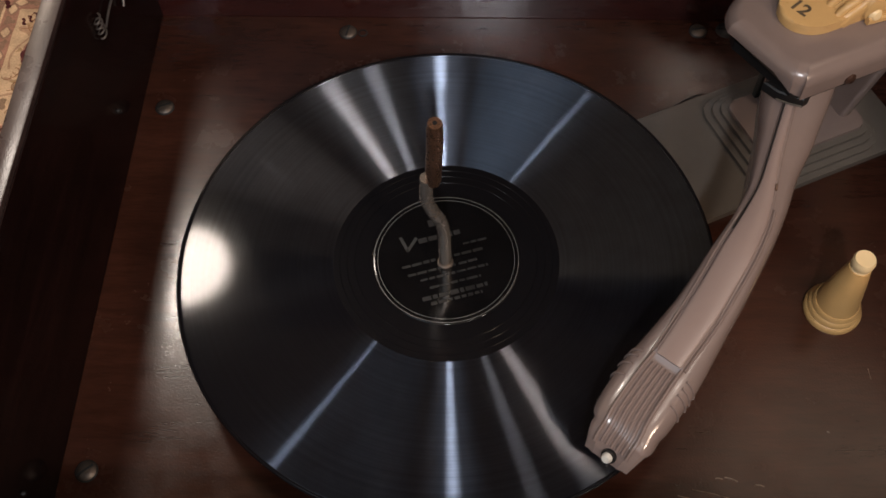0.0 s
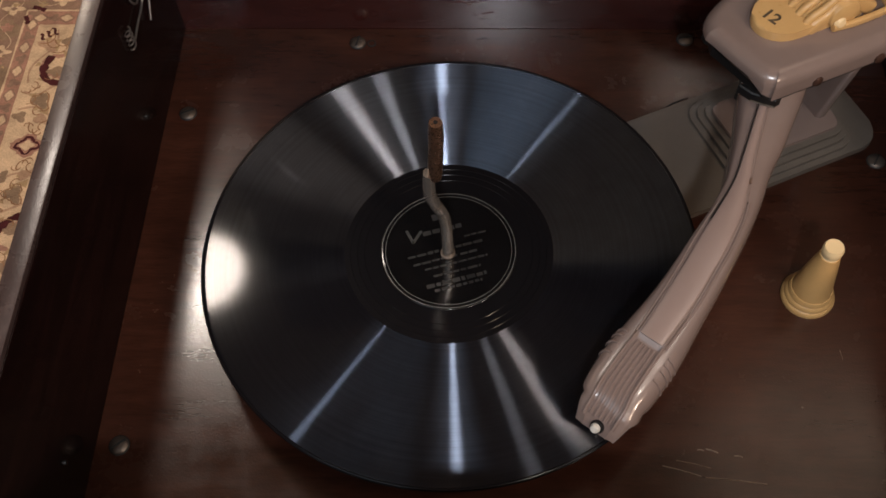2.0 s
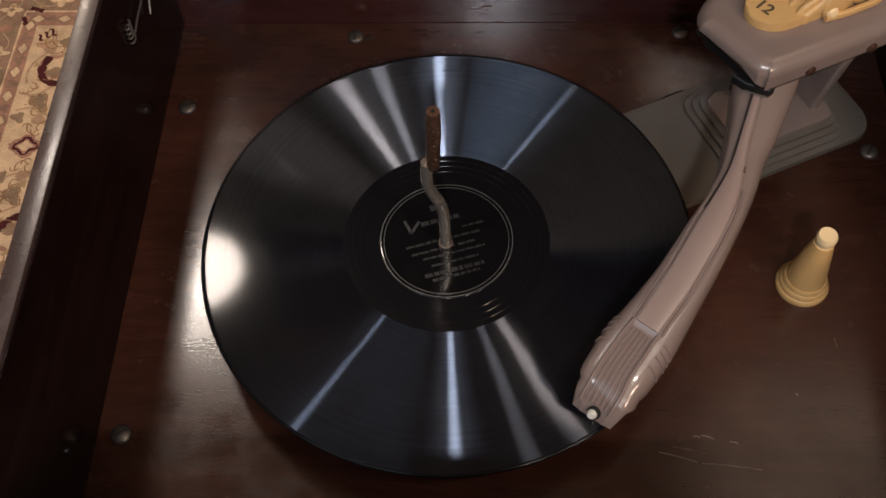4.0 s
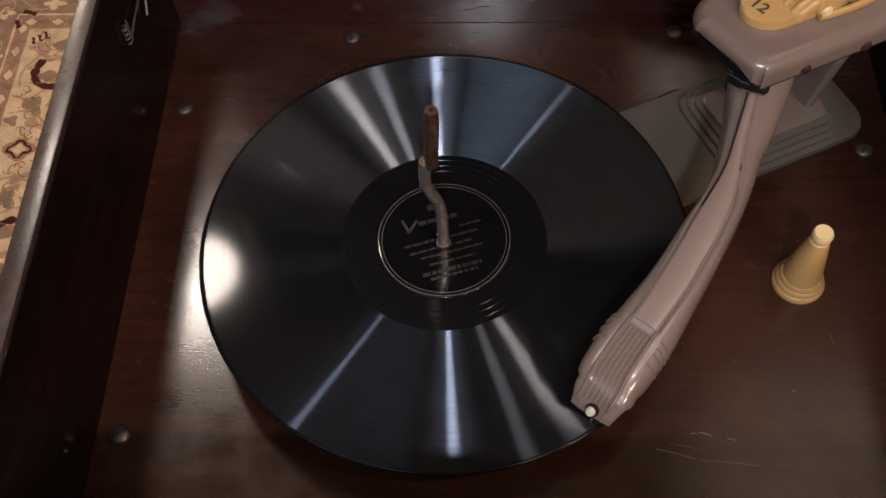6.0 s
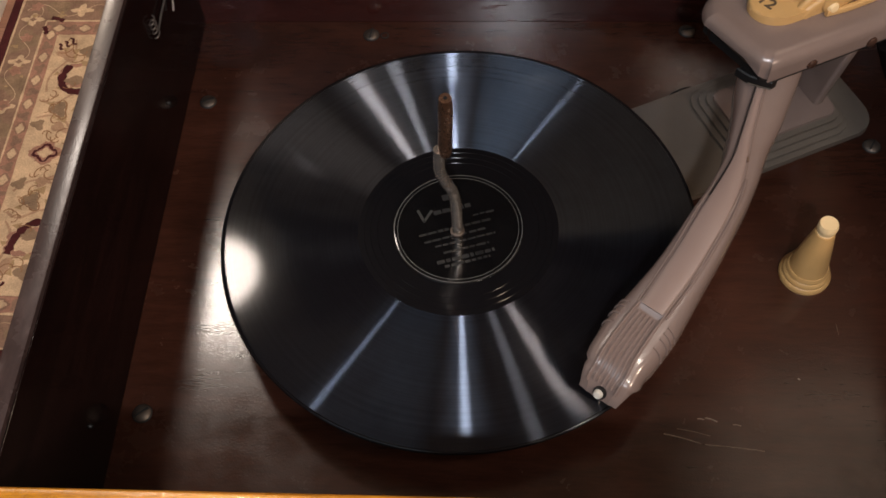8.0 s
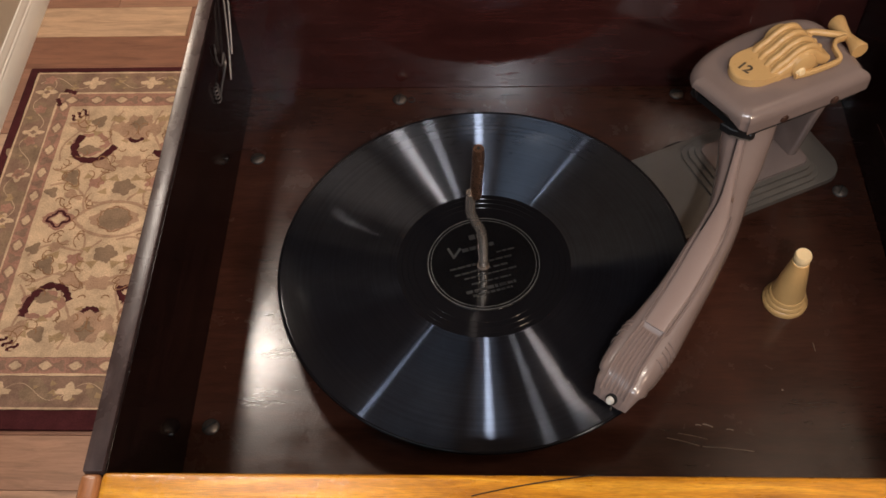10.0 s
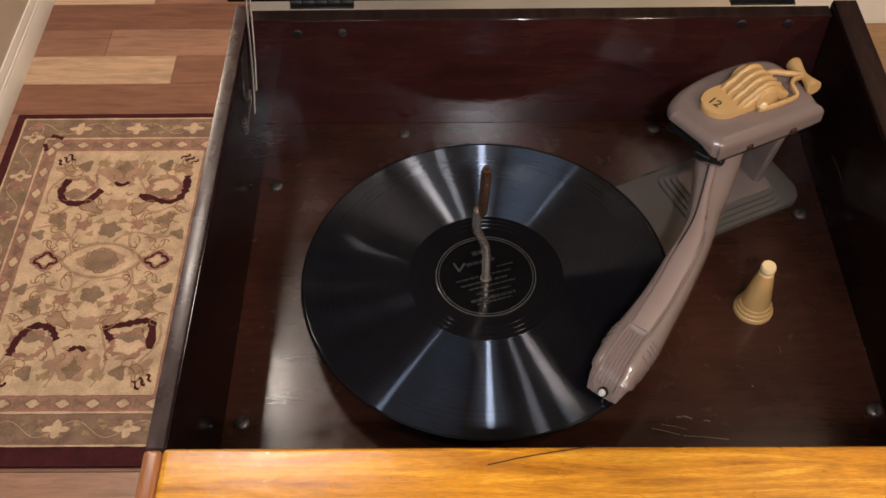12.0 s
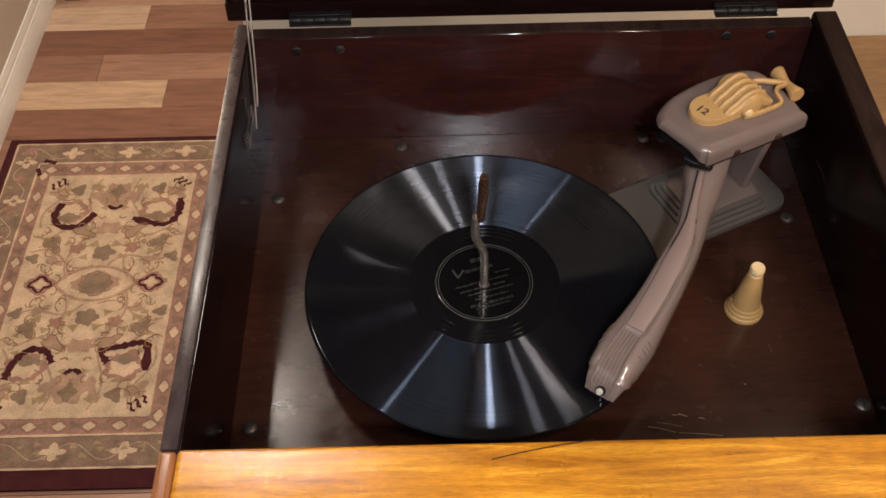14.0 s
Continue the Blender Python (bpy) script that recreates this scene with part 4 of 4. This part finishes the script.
for v in (-0.002, 0.004, 0.010):
    part("rib", block(0.2585, 0.2700, v - 0.0018, v + 0.0018, T0 + 0.004, T0 + 0.0100, 0.0012), IVORY, sel)
part("drum", lathe([(0, -0.0185), (0.0075, -0.0185), (0.0098, -0.0172), (0.0105, -0.0150), (0.0105, 0.0165), (0.0096, 0.0190), (0.0070, 0.0205), (0, 0.0208)], 32, m=pose(0.2480, 0.0050, T0 + 0.0075, 90)), IVORY, sel)
part("pivot_cap", lathe([(0, 0), (0.0036, 0), (0.0040, 0.003), (0.0026, 0.005), (0, 0.0056)], 20, m=pose(0.2440, -0.0125, T0 + 0.0050, 80)), CREAMTOP, sel)
bracket = smooth_path([(0.240, -0.0155, T0 + 0.0022), (0.252, -0.0168, T0 + 0.0020), (0.264, -0.0170, T0 + 0.0022), (0.2755, -0.0165, T0 + 0.0026), (0.2785, -0.0140, T0 + 0.0036), (0.2790, -0.0060, T0 + 0.0060), (0.2850, -0.0010, T0 + 0.0055), (0.2950, 0.0015, T0 + 0.0030)], 42)
part("bracket", loft(bracket, lambda q, s: rounded(-0.0016, 0.0016, -0.0020, 0.0026, 0.001, 3)), IVORY, sel)
part("fork", tube([(0.266, 0.0160, T0 + 0.0045), (0.275, 0.0140, T0 + 0.0060), (0.285, 0.0080, T0 + 0.0055), (0.297, 0.0035, T0 + 0.0030)], 0.0026, 14, 10), IVORY, sel)
part("handle", lathe([(0, -0.0165), (0.0062, -0.0165), (0.0067, -0.0153), (0.0046, -0.0075), (0.0030, 0), (0.0046, 0.0075), (0.0067, 0.0153), (0.0062, 0.0165), (0, 0.0165)], 28, m=pose(0.2985, 0.0025, T0 + 0.0022, 90, 0, -6)), CREAM, sel, "spool-shaped cream handle")
fc = bpy.data.curves.new("number", "FONT")
fc.body, fc.size, fc.align_x, fc.align_y, fc.extrude = "12", 0.0112, "CENTER", "CENTER", 0.0001
fc.offset = 0.00025
num = new("number", fc)
num.matrix_world = pose(0.2155, 0.0065, 0.15165, 0, 0, -20)
deps = bpy.context.evaluated_depsgraph_get()
nm = bpy.data.meshes.new_from_object(num.evaluated_get(deps))
bpy.data.objects.remove(num)
nm.materials.clear()
nm.materials.append(INK)
no = new("number", nm)
no.parent = sel
no.matrix_basis = pose(0.2105, 0.0040, T0 + 0.0063, 0, 0, -72)
tagged(no, "printed black number 12")

# ---- tone arm ----
# axis place, height of the top, half width, depth of the side, half width of the flat strip, shift of the strip
ARM = [(0.0850, -0.1190, 0.0440, 0.0125, 0.0040, 0.0075, 0.0), (0.0866, -0.1168, 0.0500, 0.0145, 0.0100, 0.0082, 0.0), (0.0893, -0.1130, 0.0562, 0.0165, 0.0165, 0.0085, 0.0), (0.0930, -0.1080, 0.0605, 0.0178, 0.0215, 0.0085, 0.0),
       (0.0985, -0.0985, 0.0640, 0.0192, 0.0225, 0.0082, 0.0), (0.1103, -0.0823, 0.0675, 0.0200, 0.0225, 0.0078, 0.0), (0.1187, -0.0718, 0.0700, 0.0190, 0.0225, 0.0074, 0.0), (0.1340, -0.0510, 0.0755, 0.0164, 0.0225, 0.0080, 0.0),
       (0.1450, -0.0350, 0.0800, 0.0154, 0.0225, 0.0080, -0.0004), (0.1552, -0.0190, 0.0845, 0.0144, 0.0225, 0.0080, -0.0006), (0.1662, -0.0020, 0.0880, 0.0130, 0.0225, 0.0066, -0.0016), (0.1752, 0.0160, 0.0910, 0.0124, 0.0225, 0.0042, -0.0026),
       (0.1816, 0.0345, 0.0942, 0.0134, 0.0230, 0.0030, -0.0030), (0.1885, 0.0525, 0.0985, 0.0160, 0.0235, 0.0026, -0.0038), (0.1935, 0.0685, 0.1045, 0.0182, 0.0240, 0.0022, -0.0034), (0.1985, 0.0830, 0.1115, 0.0190, 0.0240, 0.0020, -0.0030)]
STEP = 6
N = (len(ARM) - 1) * STEP
line = smooth_path([q[:3] for q in ARM], N)
girths = smooth_path([q[3:6] for q in ARM], N)
shifts = smooth_path([(q[6], 0, 0) for q in ARM], N)
NOTCH = int(5.85 * STEP)


def hull(k, s):
    w, h, f = girths[k]
    o = shifts[k].x
    # the panel between the edge beads lies lower on the nose
    low = -0.0016 if k < NOTCH else 0.0
    a, b = min(w * 0.52, f + 0.0010), min(w * 0.78, f + 0.0034)
    flank = [(math.sin(radians(q)), 1 - math.cos(radians(q))) for q in (0, 18, 36, 54, 72, 90)]
    right = [(o + b + (w - o - b) * u, -0.0022 - (h * 0.64 - 0.0022) * v) for u, v in flank]
    left = [(o - b - (w + o - b) * u, -0.0022 - (h * 0.64 - 0.0022) * v) for u, v in flank]
    return [(-w, -h), *left[::-1], (o - a - 0.0004, -0.0014), (o - a, low), (o - a * 0.5, low), (o + a * 0.5, low), (o + a, low), (o + a + 0.0004, -0.0014), *right, (w * 0.98, -h)]


arm = part("tone_arm", loft(line, hull), TAUPE, post, "curved tone arm resting on the record")
arm.matrix_basis = pose(0, 0, 0, 0, 0, -TURNED)


def along(k0, k1, side, height, r, n=6):
    """A thin rod that follows the arm; side(k) is its distance from the axis."""
    ring = [(math.cos(2 * math.pi * q / n), math.sin(2 * math.pi * q / n)) for q in range(n)]
    return loft(line[k0:k1], lambda k, s: [(side(k + k0) + r * a, height + r * b) for a, b in ring])


def strip_section(k, s):
    q = k + NOTCH
    f, o = girths[q].z, shifts[q].x
    return [(o - f, -0.002), (o - f + 0.0003, 0.0008), (o - f + 0.0011, 0.0014), (o + f - 0.0011, 0.0014), (o + f - 0.0003, 0.0008), (o + f, -0.002)]


part("top_strip", loft(line[NOTCH:N - 2], strip_section), TAUPE_LIGHT, arm, "pinkish worn flat top strip")
part("bead", along(8, NOTCH + 1, lambda k: -girths[k].z - 0.0008, -0.0004, 0.0010), TAUPE, arm)
part("bead", along(8, NOTCH + 1, lambda k: girths[k].z + 0.0008, -0.0004, 0.0010), TAUPE, arm)
part("bead", along(NOTCH, 64, lambda k: shifts[k].x + girths[k].z + 0.0022, -0.0016, 0.0009), TAUPE, arm)
part("bead", along(NOTCH, 62, lambda k: shifts[k].x - girths[k].z - 0.0022, -0.0016, 0.0009), TAUPE, arm)
part("seam", along(57, N - 3, lambda k: shifts[k].x - girths[k].z - 0.0004, 0.0002, 0.00045), BLACKMETAL, arm, "dark seam along the arm")
for j in range(5):
    off = -0.0056 + 0.0028 * j
    part("nose_ridge", along(9, NOTCH - 1, lambda k, off=off: off * (girths[k].z / 0.0080), -0.0013, 0.0010), TAUPE, arm)
for side_sign in (-1, 1):
    for j in range(4):
        k = NOTCH - 7 + 2 * j
        p, d = line[k], (line[k + 1] - line[k]).normalized()
        across = d.cross(Vector((0, 0, 1))).normalized() * side_sign
        w, h, f = girths[k]
        pts = [p + across * g + Vector((0, 0, z)) for g, z in ((w * 0.68, -0.0026), (w * 0.82, -h * 0.18), (w * 0.93, -h * 0.33), (w * 0.985, -h * 0.50), (w, -h * 0.64))]
        part("side_rib", tube(pts, 0.0008, 14, 6), TAUPE, arm)
part("chip", along(66, 68, lambda k: shifts[k].x + girths[k].z + 0.0004, 0.0007, 0.0008), plain("brown_chip", (0.13, 0.075, 0.05), 0.5, 0.0, 0.3, 300), arm, "small brown chip in the enamel")
part("mouth", lathe([(0, -0.003), (0.0040, -0.003), (0.0040, 0.0006), (0, 0.0006)], 18, m=Matrix.Translation((0.0873, -0.1172, 0.0485)) @ Euler((radians(62), 0, radians(-36))).to_matrix().to_4x4()), BLACKMETAL, arm, "dark opening in the nose")
part("needle_screw", lathe([(0, 0), (0.0027, 0), (0.0029, 0.0018), (0.0022, 0.0036), (0, 0.0040)], 14, m=Matrix.Translation((0.0872, -0.1168, 0.0478)) @ Euler((radians(62), 0, radians(-36))).to_matrix().to_4x4()), plain("bright_nickel", (0.80, 0.77, 0.70), 0.4, 0.3, 0.2, 300, 0.0), arm, "bright needle screw")
part("needle", tube([(0.0890, -0.1150, 0.044), (0.0885, -0.1165, 0.039), (0.0880, -0.1175, 0.0343)], 0.0007, 6, 6), STEEL, arm)
part("cartridge", block(0.083, 0.096, -0.115, -0.102, 0.0385, 0.047, 0.002), BLACKMETAL, arm)

# ---- floor planks ----
PW, TH = 0.142, 0.010
TONES = [(0.25, 0.120, 0.080), (0.30, 0.155, 0.105), (0.34, 0.185, 0.130), (0.44, 0.275, 0.195), (0.27, 0.130, 0.088), (0.52, 0.36, 0.26)]
known = {(2.053, 0): (0.58, 0.395, 0.265), (2.053, 1): (0.26, 0.125, 0.082), (2.479, 0): (0.60, 0.43, 0.31), (2.337, 0): (0.23, 0.105, 0.070), (2.195, 0): (0.30, 0.155, 0.105), (2.195, 1): (0.37, 0.205, 0.140), (1.911, 0): (0.26, 0.120, 0.078), (0.491, 0): (0.38, 0.215, 0.145), (0.349, 0): (0.44, 0.27, 0.185)}
ends = {2.053: -0.970, 2.479: -1.10, 2.337: -0.52, 2.195: -1.22, 1.911: -0.50, 0.491: -0.60, 0.349: -0.55}
pr = random.Random(11)
meshes = {}
row = 2.053 - 32 * PW
while row < 2.78:
    y, x, k = round(row, 3), -1.48, 0
    row += PW
    while x < 2.6:
        x1 = min(2.6, ends.get(y, -1.48 + pr.uniform(0.35, 1.15)) if k == 0 else x + 1.18)
        w = round(x1 - x, 3)
        if w > 0.05 and not (y > 0.45 and x > 0.0):
            if w not in meshes:
                bm = block(0.0006, w - 0.0006, 0.0006, PW - 0.0006, -TH, 0, 0.0008, 1)
                ob = part("plank", bm, PLANK, floor, smooth=False)
                meshes[w] = ob.data
            else:
                ob = new("plank", meshes[w])
                ob.parent = floor
            ob.location = (x, y, 0)
            ob.color = (*known.get((y, k), TONES[pr.randrange(len(TONES))]), 1)
        x, k = x1, k + 1
